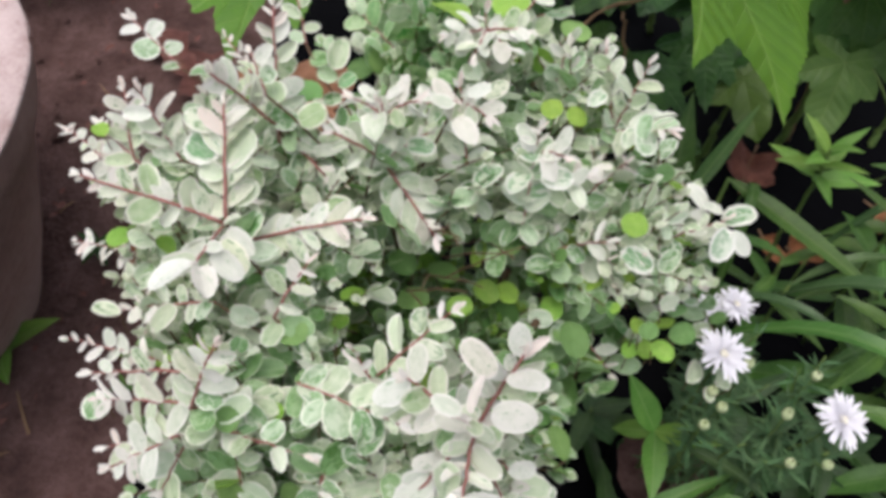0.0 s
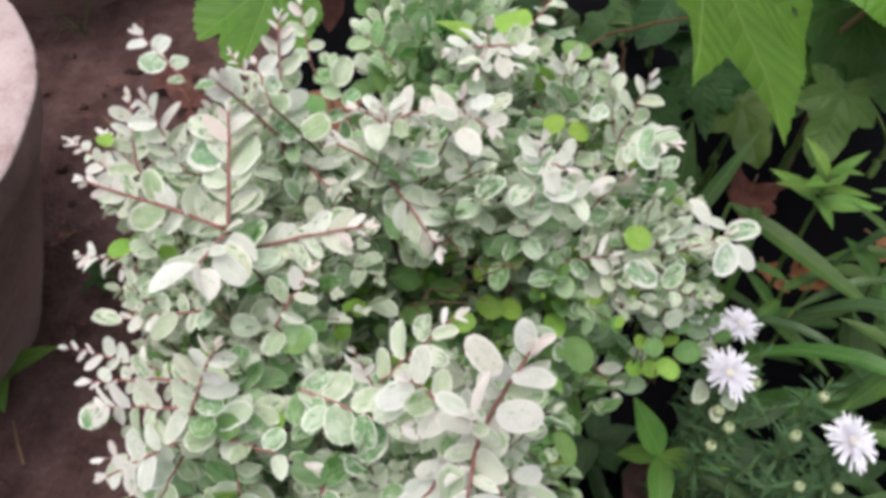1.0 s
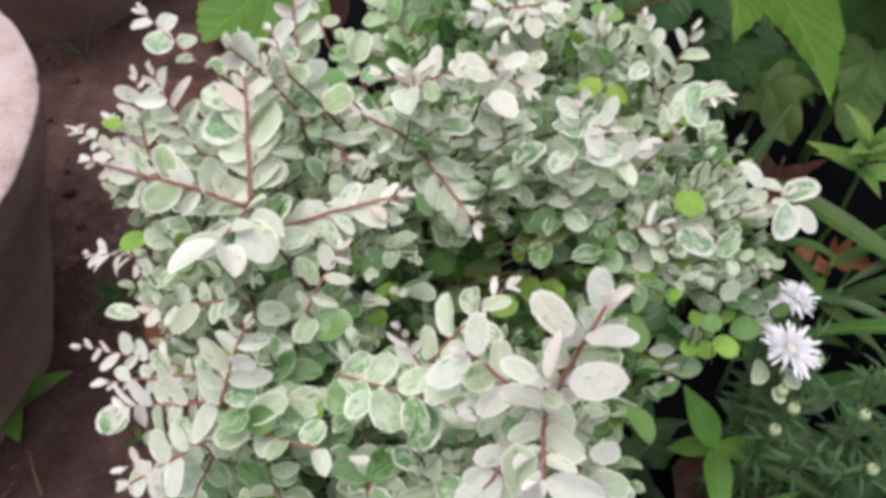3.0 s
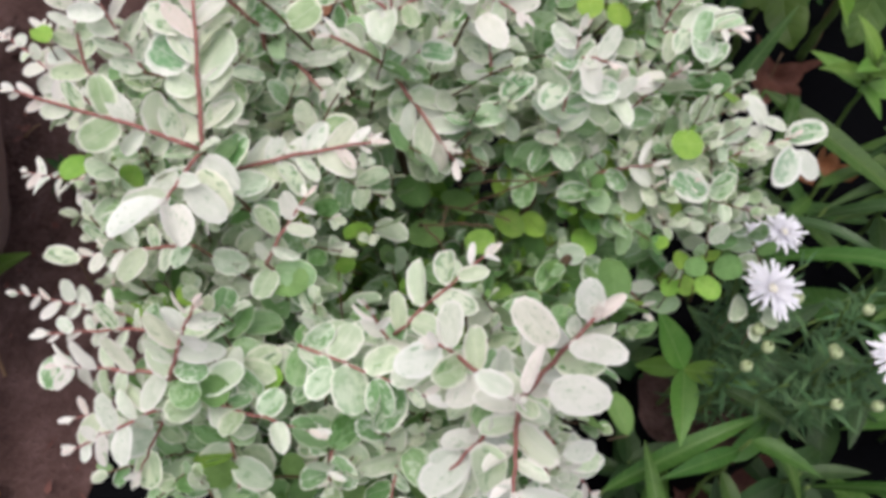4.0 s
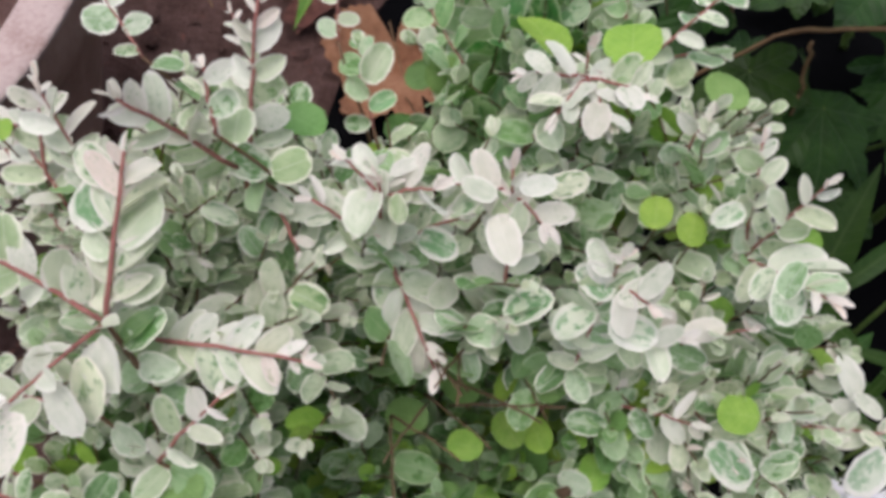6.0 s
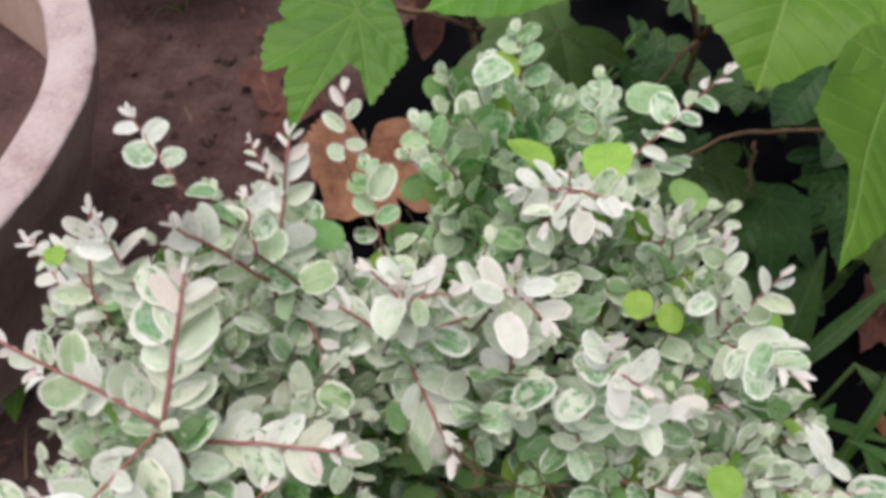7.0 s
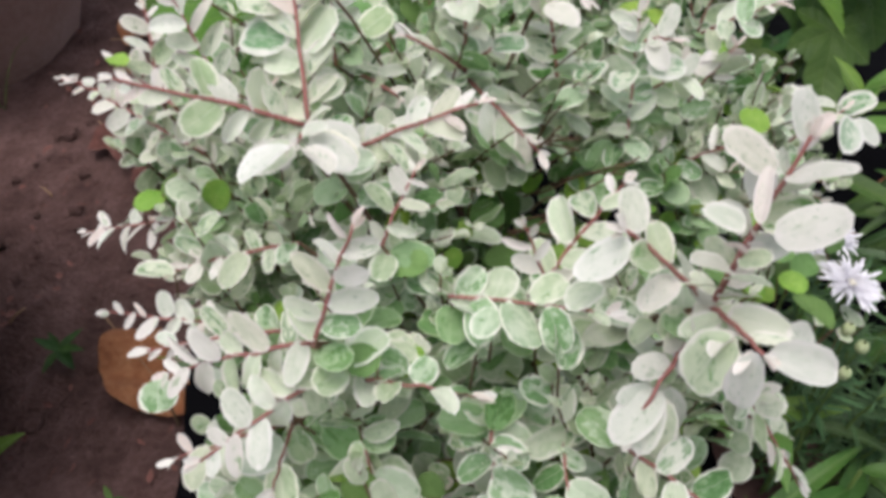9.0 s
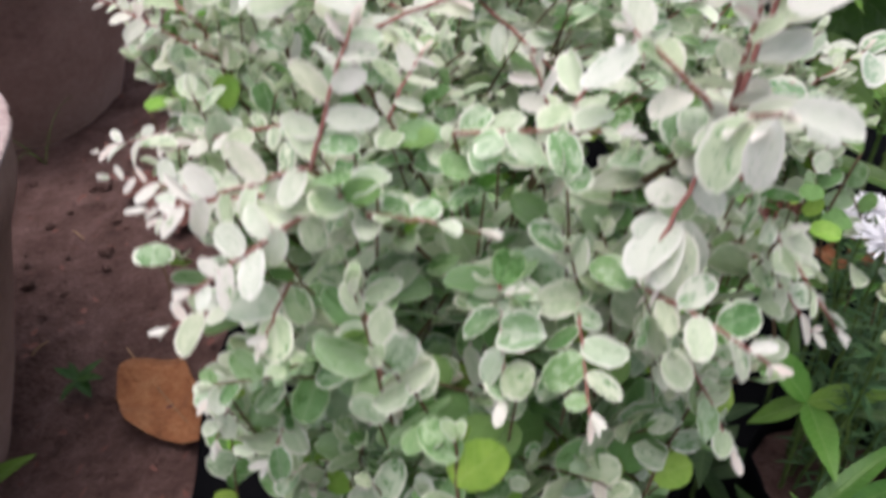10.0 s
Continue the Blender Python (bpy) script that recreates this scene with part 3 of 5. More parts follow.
SHOOTS_FAR = [
    (0.050, 0.205, 0.610, 0.092, 0.246, 0.658, 0.0190, "sprig"),
    (0.060, 0.215, 0.600, 0.082, 0.240, 0.588, 0.0220, "leafy"),
    (0.030, 0.220, 0.590, 0.020, 0.262, 0.622, 0.0200, "leafy"),
    (-0.010, 0.220, 0.585, -0.050, 0.262, 0.606, 0.0210, "leafy"),
    (-0.050, 0.180, 0.585, -0.084, 0.200, 0.606, 0.0210, "leafy"),
    (-0.080, 0.120, 0.585, -0.098, 0.150, 0.612, 0.0210, "leafy"),
    (0.022, 0.048, 0.578, 0.012, 0.075, 0.652, 0.0205, "cream"),
    (0.062, 0.038, 0.560, 0.066, 0.066, 0.626, 0.0215, "side"),
    (0.070, 0.056, 0.575, 0.102, 0.052, 0.600, 0.0205, "side"),
    (0.075, 0.140, 0.585, 0.084, 0.160, 0.618, 0.0190, "side"),
]
SHOOTS_RIGHT = [
    (0.124, 0.118, 0.578, 0.153, 0.085, 0.616, 0.0240, "side"),
    (0.124, 0.118, 0.580, 0.138, 0.126, 0.638, 0.0190, "side"),
    (0.122, 0.120, 0.582, 0.109, 0.143, 0.634, 0.0200, "side"),
    (0.108, 0.070, 0.560, 0.128, 0.066, 0.602, 0.0180, "side"),
    (0.160, 0.064, 0.510, 0.210, 0.066, 0.549, 0.0165, "snowy"),
    (0.110, 0.060, 0.535, 0.146, 0.029, 0.546, 0.0220, "side"),
    (0.090, 0.040, 0.530, 0.123, 0.036, 0.550, 0.0220, "side"),
    (0.150, 0.060, 0.505, 0.180, 0.028, 0.490, 0.0190, "side"),
    (0.160, 0.070, 0.500, 0.205, 0.044, 0.492, 0.0185, "side"),
    (0.120, 0.020, 0.440, 0.148, -0.004, 0.422, 0.0190, "side"),
]
# short side twigs that spread like a flower round the tops of some shoots
SHOOTS_WHORL = [
    (0.024, 0.146, 0.640, 0.052, 0.140, 0.646, 0.0198, "whorl"),
    (0.024, 0.146, 0.640, -0.003, 0.137, 0.640, 0.0198, "whorl"),
    (0.024, 0.144, 0.640, 0.018, 0.119, 0.640, 0.0193, "whorl"),
    (0.024, 0.146, 0.640, 0.042, 0.124, 0.638, 0.0193, "whorl"),
    (0.013, 0.072, 0.640, 0.031, 0.061, 0.640, 0.0204, "whorl"),
    (0.013, 0.072, 0.640, -0.010, 0.064, 0.644, 0.0198, "whorl"),
    (-0.033, 0.041, 0.654, -0.011, 0.046, 0.664, 0.0182, "whorl"),
    (-0.033, 0.041, 0.654, -0.053, 0.050, 0.658, 0.0182, "whorl"),
    (0.066, 0.062, 0.610, 0.084, 0.054, 0.616, 0.0198, "whorl"),
]
# lobes of the crown: x, y, top, radius, shoots, mix of leaves
RIBS = {"slim": 0.50, "white": 0.24, "grey": 0.14, "snow": 0.12}
CREAMY = {"snow": 0.42, "white": 0.34, "slim": 0.10, "grey": 0.14}
WHORLS = {"snow": 0.66, "white": 0.26, "grey": 0.08}
TOPS = {"slim": 0.56, "white": 0.28, "grey": 0.08, "mottled": 0.08}
NEARMIX = {"white": 0.14, "grey": 0.30, "mottled": 0.34, "mid": 0.20, "lime": 0.02}
SPRIGS = {"piebald": 0.40, "mottled": 0.22, "white": 0.38}
FRONT = {"white": 0.10, "grey": 0.32, "mottled": 0.44, "mid": 0.14}
LOWER = {"mottled": 0.44, "grey": 0.22, "mid": 0.26, "green": 0.05, "lime": 0.03}
SIDES = {"white": 0.58, "slim": 0.10, "grey": 0.12, "mottled": 0.20}
WHITE = {"white": 0.24, "slim": 0.12, "grey": 0.32, "mottled": 0.18, "mid": 0.13, "lime": 0.01}
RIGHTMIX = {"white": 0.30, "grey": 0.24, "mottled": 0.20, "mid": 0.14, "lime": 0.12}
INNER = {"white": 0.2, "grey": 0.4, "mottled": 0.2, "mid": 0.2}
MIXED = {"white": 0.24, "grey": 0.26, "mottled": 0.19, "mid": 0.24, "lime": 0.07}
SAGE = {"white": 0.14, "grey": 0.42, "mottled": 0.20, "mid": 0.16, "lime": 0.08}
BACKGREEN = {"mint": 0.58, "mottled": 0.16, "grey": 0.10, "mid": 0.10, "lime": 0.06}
# greener, darker mix; on flanks and deep inside it stands for shade
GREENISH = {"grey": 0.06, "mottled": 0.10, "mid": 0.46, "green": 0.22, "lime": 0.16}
LOBES = [
    (-0.168, 0.018, 0.630, 0.055, 20, WHITE),
    (-0.140, 0.062, 0.628, 0.050, 16, WHITE),
    (-0.150, -0.020, 0.600, 0.060, 18, WHITE),
    (-0.125, -0.01, 0.622, 0.09, 34, WHITE),
    (-0.075, -0.13, 0.600, 0.09, 27, NEARMIX),
    (0.015, -0.14, 0.600, 0.06, 13, WHITE),
    (-0.03, 0.05, 0.628, 0.10, 36, WHITE),
    (-0.02, 0.21, 0.622, 0.078, 27, BACKGREEN),
    (0.00, 0.16, 0.605, 0.07, 19, BACKGREEN),
    (0.06, 0.15, 0.618, 0.078, 32, RIGHTMIX),
    (0.12, 0.09, 0.575, 0.085, 36, RIGHTMIX),
    (0.17, 0.065, 0.525, 0.045, 14, SAGE),
]
# lower and inner lobes
LOBES_LOW = [
    (0.10, 0.02, 0.480, 0.07, 15, GREENISH),
    (0.02, -0.05, 0.495, 0.09, 22, GREENISH),
    (-0.155, -0.09, 0.430, 0.055, 14, SAGE),
    (0.03, -0.012, 0.482, 0.075, 40, GREENISH),
    (-0.025, 0.000, 0.475, 0.06, 28, GREENISH),
    (-0.135, -0.06, 0.560, 0.065, 20, MIXED),
    (-0.085, -0.125, 0.520, 0.070, 28, LOWER),
    (0.000, -0.125, 0.520, 0.065, 19, LOWER),
    (-0.04, -0.13, 0.460, 0.085, 28, LOWER),
    (-0.085, -0.10, 0.410, 0.085, 24, LOWER),
    (0.00, -0.09, 0.400, 0.08, 22, GREENISH),
    (-0.11, 0.06, 0.500, 0.09, 18, GREENISH),
    (0.00, 0.12, 0.490, 0.11, 18, GREENISH),
]
# single leaves that stand out: x, y, z, length, kind
SINGLE = [
    (0.039, 0.168, 0.648, 0.033, "lime"), (-0.003, 0.168, 0.638, 0.034, "lime"), (-0.044, 0.232, 0.634, 0.030, "mottled"), (0.091, 0.199, 0.602, 0.026, "green"),
    (-0.024, 0.023, 0.518, 0.025, "green"), (-0.014, 0.002, 0.502, 0.025, "green"), (0.006, 0.030, 0.500, 0.027, "green"),
    (0.056, 0.021, 0.492, 0.021, "lime"), (0.040, 0.016, 0.500, 0.022, "lime"), (0.022, -0.002, 0.504, 0.020, "lime"),
    (-0.200, -0.027, 0.593, 0.018, "lime"), (0.106, -0.025, 0.515, 0.028, "green"), (0.140, 0.043, 0.564, 0.021, "lime"),
    (0.075, 0.110, 0.604, 0.019, "lime"), (0.094, 0.112, 0.596, 0.018, "lime"), (0.159, 0.012, 0.478, 0.015, "lime"),
    (0.183, 0.005, 0.454, 0.020, "lime"), (0.165, 0.002, 0.488, 0.016, "green"), (0.158, 0.005, 0.450, 0.016, "lime"), (0.176, 0.018, 0.428, 0.017, "lime"), (0.206, 0.034, 0.432, 0.015, "green"), (0.164, 0.064, 0.540, 0.020, "mint"), (0.150, 0.028, 0.446, 0.020, "mint"),
]
SINGLE_LOW = [
    (0.144, 0.028, 0.547, 0.025, "mottled"), (0.086, -0.142, 0.617, 0.020, "oval"), (-0.089, -0.148, 0.612, 0.015, "green"),
    (-0.041, -0.144, 0.625, 0.0165, "mottled"), (-0.011, -0.149, 0.616, 0.024, "mottled"), (-0.184, -0.085, 0.601, 0.019, "white"),
    (-0.050, -0.140, 0.600, 0.018, "mottled"), (-0.178, -0.137, 0.580, 0.020, "mottled"), (0.004, -0.159, 0.526, 0.023, "green"),
    (-0.020, -0.180, 0.538, 0.020, "mottled"), (-0.051, -0.185, 0.518, 0.022, "green"), (0.005, -0.170, 0.464, 0.022, "lime"),
    (-0.042, -0.190, 0.550, 0.017, "mottled"), (-0.088, -0.180, 0.534, 0.019, "mottled"), (-0.100, -0.100, 0.596, 0.019, "mottled"),
    (-0.072, -0.084, 0.596, 0.022, "green"), (0.203, 0.028, 0.444, 0.024, "green"), (0.222, 0.015, 0.404, 0.024, "grey"),
]
SINGLE_MORE = [
    (-0.095, 0.082, 0.628, 0.025, "green"), (0.245, 0.012, 0.402, 0.021, "grey"), (0.235, -0.002, 0.398, 0.016, "white"),
    (0.130, -0.002, 0.430, 0.022, "mid"), (0.045, -0.059, 0.520, 0.025, "mid"), (0.079, -0.043, 0.480, 0.027, "mid"),
    (0.020, -0.030, 0.480, 0.026, "green"), (0.000, -0.020, 0.490, 0.026, "mid"), (0.070, -0.010, 0.480, 0.026, "mid"),
    (-0.186, -0.020, 0.596, 0.020, "oval"), (-0.208, 0.016, 0.647, 0.013, "lime"), (0.054, 0.256, 0.620, 0.030, "mid"),
]
# leaves of the near shoot that stand apart: base, tip, kind
LAID = [
    ((0.049, -0.144, 0.690), (0.034, -0.134, 0.702), "snow"),
    ((0.055, -0.140, 0.684), (0.072, -0.148, 0.696), "snow"),
    ((0.049, -0.156, 0.674), (0.070, -0.158, 0.684), "snow"),
    ((0.060, -0.136, 0.696), (0.057, -0.129, 0.712), "snow"),
    ((0.060, -0.136, 0.696), (0.071, -0.128, 0.702), "young"),
    ((0.010, -0.138, 0.657), (-0.009, -0.140, 0.643), "snow"),
    ((0.012, -0.137, 0.660), (0.012, -0.120, 0.668), "snow"),
    ((0.036, -0.160, 0.684), (0.024, -0.158, 0.692), "snow"),
    ((0.040, -0.160, 0.685), (0.043, -0.148, 0.698), "young"),
    ((0.042, -0.158, 0.638), (0.053, -0.174, 0.648), "white"),
    ((0.041, -0.187, 0.655), (0.064, -0.192, 0.650), "snow"),
    ((0.040, -0.184, 0.652), (0.034, -0.192, 0.632), "snow"),
    ((0.038, -0.173, 0.646), (0.022, -0.178, 0.626), "grey"),
    ((0.060, -0.166, 0.634), (0.075, -0.163, 0.632), "snow"),
]
LAID_LOW = [
    ((0.025, -0.162, 0.599), (0.036, -0.172, 0.580), "snow"),
    ((0.024, -0.163, 0.600), (0.003, -0.178, 0.594), "snow"),
    ((0.024, -0.164, 0.598), (0.012, -0.182, 0.588), "snow"),
    ((0.025, -0.164, 0.597), (0.021, -0.180, 0.578), "white"),
]
# the same round the middle twigs
LAID_MIDDLE = [
    ((-0.118, -0.006, 0.681), (-0.140, 0.003, 0.684), "white"),
    ((-0.116, -0.018, 0.671), (-0.141, -0.006, 0.674), "piebald"),
    ((-0.114, -0.014, 0.674), (-0.107, 0.006, 0.678), "slim"),
    ((-0.108, -0.030, 0.662), (-0.101, -0.010, 0.666), "slim"),
    ((-0.108, -0.037, 0.654), (-0.095, -0.022, 0.657), "grey"),
    ((-0.031, 0.047, 0.662), (-0.021, 0.055, 0.668), "snow"),
    ((-0.037, 0.046, 0.660), (-0.049, 0.054, 0.666), "snow"),
    ((-0.038, 0.044, 0.653), (-0.034, 0.020, 0.657), "grey"),
    ((-0.032, 0.048, 0.654), (-0.013, 0.046, 0.658), "white"),
    ((0.018, 0.066, 0.653), (0.032, 0.071, 0.658), "snow"),
    ((0.010, 0.062, 0.648), (-0.006, 0.061, 0.653), "snow"),
    ((0.011, 0.060, 0.638), (0.024, 0.040, 0.642), "snow"),
]
LAID_RIGHT = [
    ((0.042, 0.049, 0.608), (0.028, 0.030, 0.612), "piebald"),
    ((0.027, 0.076, 0.643), (0.043, 0.085, 0.648), "white"),
    ((0.064, 0.059, 0.620), (0.051, 0.071, 0.626), "snow"),
    ((0.067, 0.053, 0.610), (0.051, 0.065, 0.616), "piebald"),
    ((0.071, 0.052, 0.613), (0.087, 0.067, 0.618), "snow"),
    ((0.070, 0.048, 0.601), (0.091, 0.044, 0.606), "piebald"),
    ((0.062, 0.054, 0.598), (0.050, 0.034, 0.602), "piebald"),
    ((0.091, 0.046, 0.598), (0.101, 0.056, 0.604), "snow"),
    ((0.104, 0.061, 0.588), (0.120, 0.069, 0.594), "snow"),
    ((-0.020, 0.047, 0.623), (-0.001, 0.041, 0.628), "piebald"),
    ((0.099, 0.107, 0.613), (0.112, 0.117, 0.618), "piebald"),
]
# the same on a twig of the left lobe, then at the end of the right one
LAID_SIDES = [
    ((-0.108, -0.054, 0.648), (-0.087, -0.069, 0.654), "snow"),
    ((-0.106, -0.090, 0.669), (-0.094, -0.110, 0.675), "snow"),
    ((-0.111, -0.087, 0.668), (-0.128, -0.105, 0.672), "snow"),
    ((-0.105, -0.076, 0.663), (-0.087, -0.088, 0.657), "snow"),
    ((-0.111, -0.072, 0.660), (-0.128, -0.068, 0.648), "snow"),
    ((-0.110, -0.082, 0.664), (-0.131, -0.088, 0.660), "white"),
    ((-0.107, -0.064, 0.654), (-0.087, -0.080, 0.650), "white"),
]
LAID_END = [
    ((0.208, 0.069, 0.545), (0.229, 0.069, 0.558), "piebald"),
    ((0.212, 0.056, 0.549), (0.228, 0.044, 0.538), "snow"),
    ((0.211, 0.058, 0.549), (0.202, 0.033, 0.546), "piebald"),
    ((0.209, 0.074, 0.546), (0.195, 0.082, 0.548), "snow"),
    ((0.201, 0.086, 0.533), (0.187, 0.099, 0.549), "snow"),
    ((0.202, 0.080, 0.535), (0.188, 0.076, 0.540), "snow"),
    ((0.206, 0.066, 0.538), (0.192, 0.058, 0.535), "white"),
    ((0.146, 0.090, 0.606), (0.162, 0.096, 0.614), "white"),
    ((0.138, 0.086, 0.604), (0.140, 0.098, 0.618), "mottled"),
    ((0.146, 0.108, 0.548), (0.166, 0.106, 0.549), "mottled"),
    ((0.134, 0.032, 0.546), (0.156, 0.018, 0.545), "piebald"),
]


def pick(rng, weights):
    x = rng.random() * sum(weights.values())
    for k, w in weights.items():
        x -= w
        if x <= 0:
            return k
    return k


class Shrub:
    def __init__(self):
        self.root = thing("variegated_shrub", "dense variegated shrub with cream and green leaves on red twigs", "shrub", at=(0, 0, 0.03))
        self.mass = {k: Mass() for k in KIND_SHAPE}
        self.wood = ([], [])
        self.count = 0
        self.rng = random.Random(11)

    def leaf(self, kind, along, up, at, size, solo):
        # a gap in the crown's back, through which the ground shows
        t = (at[2] - 0.6) / -0.1
        if not solo and at[2] > 0.42 and math.hypot(at[0] + 0.08 + 0.034 * t, at[1] - 0.132 - 0.077 * t) < 0.034:
            return
        # and a hollow between its near and far lobes
        if not solo and at[2] > 0.49 and math.hypot((at[0] - 0.038) / 0.066, (at[1] + 0.014) / 0.038) < 1:
            return
        # deep inside, cream kinds become green ones, which puts the shade into the colour
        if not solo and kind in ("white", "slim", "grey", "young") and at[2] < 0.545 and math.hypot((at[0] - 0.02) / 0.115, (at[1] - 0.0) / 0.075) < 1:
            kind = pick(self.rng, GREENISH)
        i = self.rng.randrange(5)
        turn = basis(along, up)
        if solo and self.count < 300:
            self.count += 1
            placed("leaf", LEAF_MESH[kind][i], turn, at, size, self.root, LEAF_WORDS[kind])
        else:
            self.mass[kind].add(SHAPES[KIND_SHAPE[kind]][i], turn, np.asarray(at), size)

    def twig(self, pts, r0, r1, solo, name="twig"):
        if solo:
            tube_part(name, pts, r0, r1, M_TWIG if name == "twig" else M_STEM, self.root)
        else:
            v, f = tube(pts, r0, r1, 5)
            k = len(self.wood[0])
            self.wood[0].extend(v)
            self.wood[1].extend(tuple(i + k for i in q) for q in f)

    def shoot(self, base, tip, mixed, size=0.026, solo=False, young=0.35, lift=0.006, gap=0.0088, loose=0.55, thick=0.0011, open_face=False, ribbed=False):
        rng = self.rng
        base, tip = np.asarray(base, float), np.asarray(tip, float)
        length = np.linalg.norm(tip - base)
        pts = curve(base, tip, lift, 8, 0.0006, rng)
        self.twig(pts, thick if solo else 0.0008, thick * 0.55 if solo else 0.0005, solo)
        n = max(3, int(length / gap))
        axis = unit(tip - base)
        # the leaves stand in two rows, in one plane through the twig
        upright = abs(axis[2]) > 0.72
        ref = np.array([0.1, -0.55, 0.8]) if open_face else np.array([0.3, -1.0, 0.5]) if upright else np.array([0, -0.3, 1.0])
        ref = ref + np.array([rng.uniform(-0.3, 0.3) for _ in range(3)]) * (0.4 if open_face else 1.0)
        side = unit(np.cross(axis, ref))
        face = unit(np.cross(side, axis))
        if face[2] < 0:
            face = -face
        # each twig is rolled a little about its own length
        roll = rng.uniform(-0.25, 0.25) if open_face else rng.uniform(-0.75, 0.75)
        side, face = side * math.cos(roll) + face * math.sin(roll), face * math.cos(roll) - side * math.sin(roll)
        face = unit(face + np.array([0, -0.10, 0.25]))
        shingle = rng.choice((-0.45, 0.45))
        loose = loose + 0.25 * max(0.0, abs(axis[2]) - 0.4)
        for k in range(n):
            u = 0.06 + 0.92 * k / max(1, n - 1)
            x = u * (len(pts) - 1)
            i = min(int(x), len(pts) - 2)
            p = pts[i] + (pts[i + 1] - pts[i]) * (x - i)
            s = side if k % 2 else -side
            ang = radians((62 if open_face else 68) - 26 * u + rng.gauss(0, 13))
            along = axis * math.cos(ang) + s * math.sin(ang) + face * rng.gauss(-0.02, 0.22)
            up = face + np.array([rng.gauss(0, loose), rng.gauss(0, loose), 0.25 * rng.random()]) + s * rng.gauss(-0.12, 0.3)
            if open_face:  # the two rows stand up in a trough, and each leaf overlaps the next
                up = up - s * 0.15 + axis * shingle
            fresh = u > 1 - young
            kind = ("young" if rng.random() < (0.9 if u > 0.82 else 0.40) * (1.0 if solo else 0.35) else "snow" if solo else "white") if fresh and mixed not in (GREENISH, BACKGREEN) else pick(rng, mixed)
            grow = (0.84 + 0.26 * math.sin(math.pi * min(1, u * 1.1))) * (1 - 0.55 * max(0, u - 0.72) / 0.28)
            below = rng.uniform(-0.0026, -0.0010) if ribbed else rng.uniform(-0.0004, 0.0014)
            if ribbed:
                along = along - face * 0.08
            stalk = p + face * below - unit(along) * rng.uniform(-0.0008, 0.0012)
            self.leaf(kind, along, up, stalk, size * grow * (rng.uniform(0.70, 1.08) if solo else rng.uniform(0.74, 1.10)), solo)
        for _ in range(2):
            along = axis + np.array([rng.uniform(-0.4, 0.4) for _ in range(3)])
            self.leaf("young" if solo and mixed is not BACKGREEN else "white" if mixed in (WHITE, MIXED, RIGHTMIX) else "grey", along, (rng.uniform(-0.5, 0.5), -0.2, 1), tip, size * rng.uniform(0.35, 0.55), solo)

    def build(self):
        rng = self.rng
        hubs = []
        for k in range(11):
            a = math.tau * k / 11 + rng.uniform(-0.2, 0.2)
            r = rng.uniform(0.05, 0.14)
            hub = np.array([r * math.cos(a) - 0.02, r * math.sin(a), rng.uniform(0.40, 0.50)])
            foot = np.array([0.03 * math.cos(a), 0.03 * math.sin(a), 0.22])
            self.twig(curve(foot, hub, 0.03, 9, 0.003, rng), 0.0048, 0.003, True, "stem")
            hubs.append(hub)
        # habit: mix of leaves, share of young ones, gap, looseness, thickness of the twig
        habits = {"rib": (RIBS, 0.28, 0.0053, 0.27, 0.0012), "top": (TOPS, 0.45, 0.0050, 0.30, 0.0010), "tiny": (TOPS, 0.80, 0.0046, 0.24, 0.0008), "sprig": (SPRIGS, 0.22, 0.0066, 0.24, 0.0009),
                  "side": (SIDES, 0.25, 0.0062, 0.32, 0.0009), "cream": (CREAMY, 0.30, 0.0058, 0.32, 0.0011), "front": (FRONT, 0.12, 0.0062, 0.32, 0.0008), "leafy": (BACKGREEN, 0.0, 0.0062, 0.34, 0.0008), "bare": (WHORLS, 0.5, 0.0120, 0.30, 0.0011), "near": (CREAMY, 0.22, 0.0062, 0.30, 0.0012), "snowy": (WHORLS, 0.10, 0.0085, 0.36, 0.0009), "whorl": (WHORLS, 0.2, 0.0046, 0.30, 0.0009)}
        for base, tip, kind in LAID + LAID_LOW + LAID_MIDDLE + LAID_RIGHT + LAID_SIDES + LAID_END:
            along = np.subtract(tip, base)
            self.leaf(kind, along, (rng.gauss(0, 0.35), rng.gauss(-0.35, 0.2), 0.9), base, np.linalg.norm(along), True)
        for *row, size, habit in SHOOTS_LEFT + SHOOTS_EDGE + SHOOTS_NEAR + SHOOTS_BACK + SHOOTS_WHORL + SHOOTS_FRONT + SHOOTS_RIGHT + SHOOTS_FAR:
            mixed, young, gap, loose, thick = habits[habit]
            base, tip = row[:3], row[3:]
            hub = min(hubs, key=lambda h: np.linalg.norm(h - np.array(base)))
            way = curve(hub, base, 0.02, 7, 0.001, rng)
            if not any(p[2] > 0.40 and math.hypot((p[0] - 0.03) / 0.13, (p[1] + 0.016) / 0.075) < 1 for p in way):
                self.twig(way, 0.0010, 0.0009, False)
            for k in range(8):
                u = rng.uniform(1.5, 6.9)
                p = way[int(u)] + (way[int(u) + 1] - way[int(u)]) * (u % 1)
                a = rng.uniform(0, math.tau)
                self.leaf(pick(rng, INNER), (math.cos(a), math.sin(a), rng.uniform(-0.1, 0.4)), (rng.gauss(0, 0.3), rng.gauss(-0.2, 0.3), 1), p, rng.uniform(0.017, 0.022), False)
            self.shoot(base, tip, mixed, size, True, young, gap=gap, loose=loose, thick=thick, lift=0.003, open_face=habit in ("rib", "whorl"), ribbed=habit in ("rib", "near"))
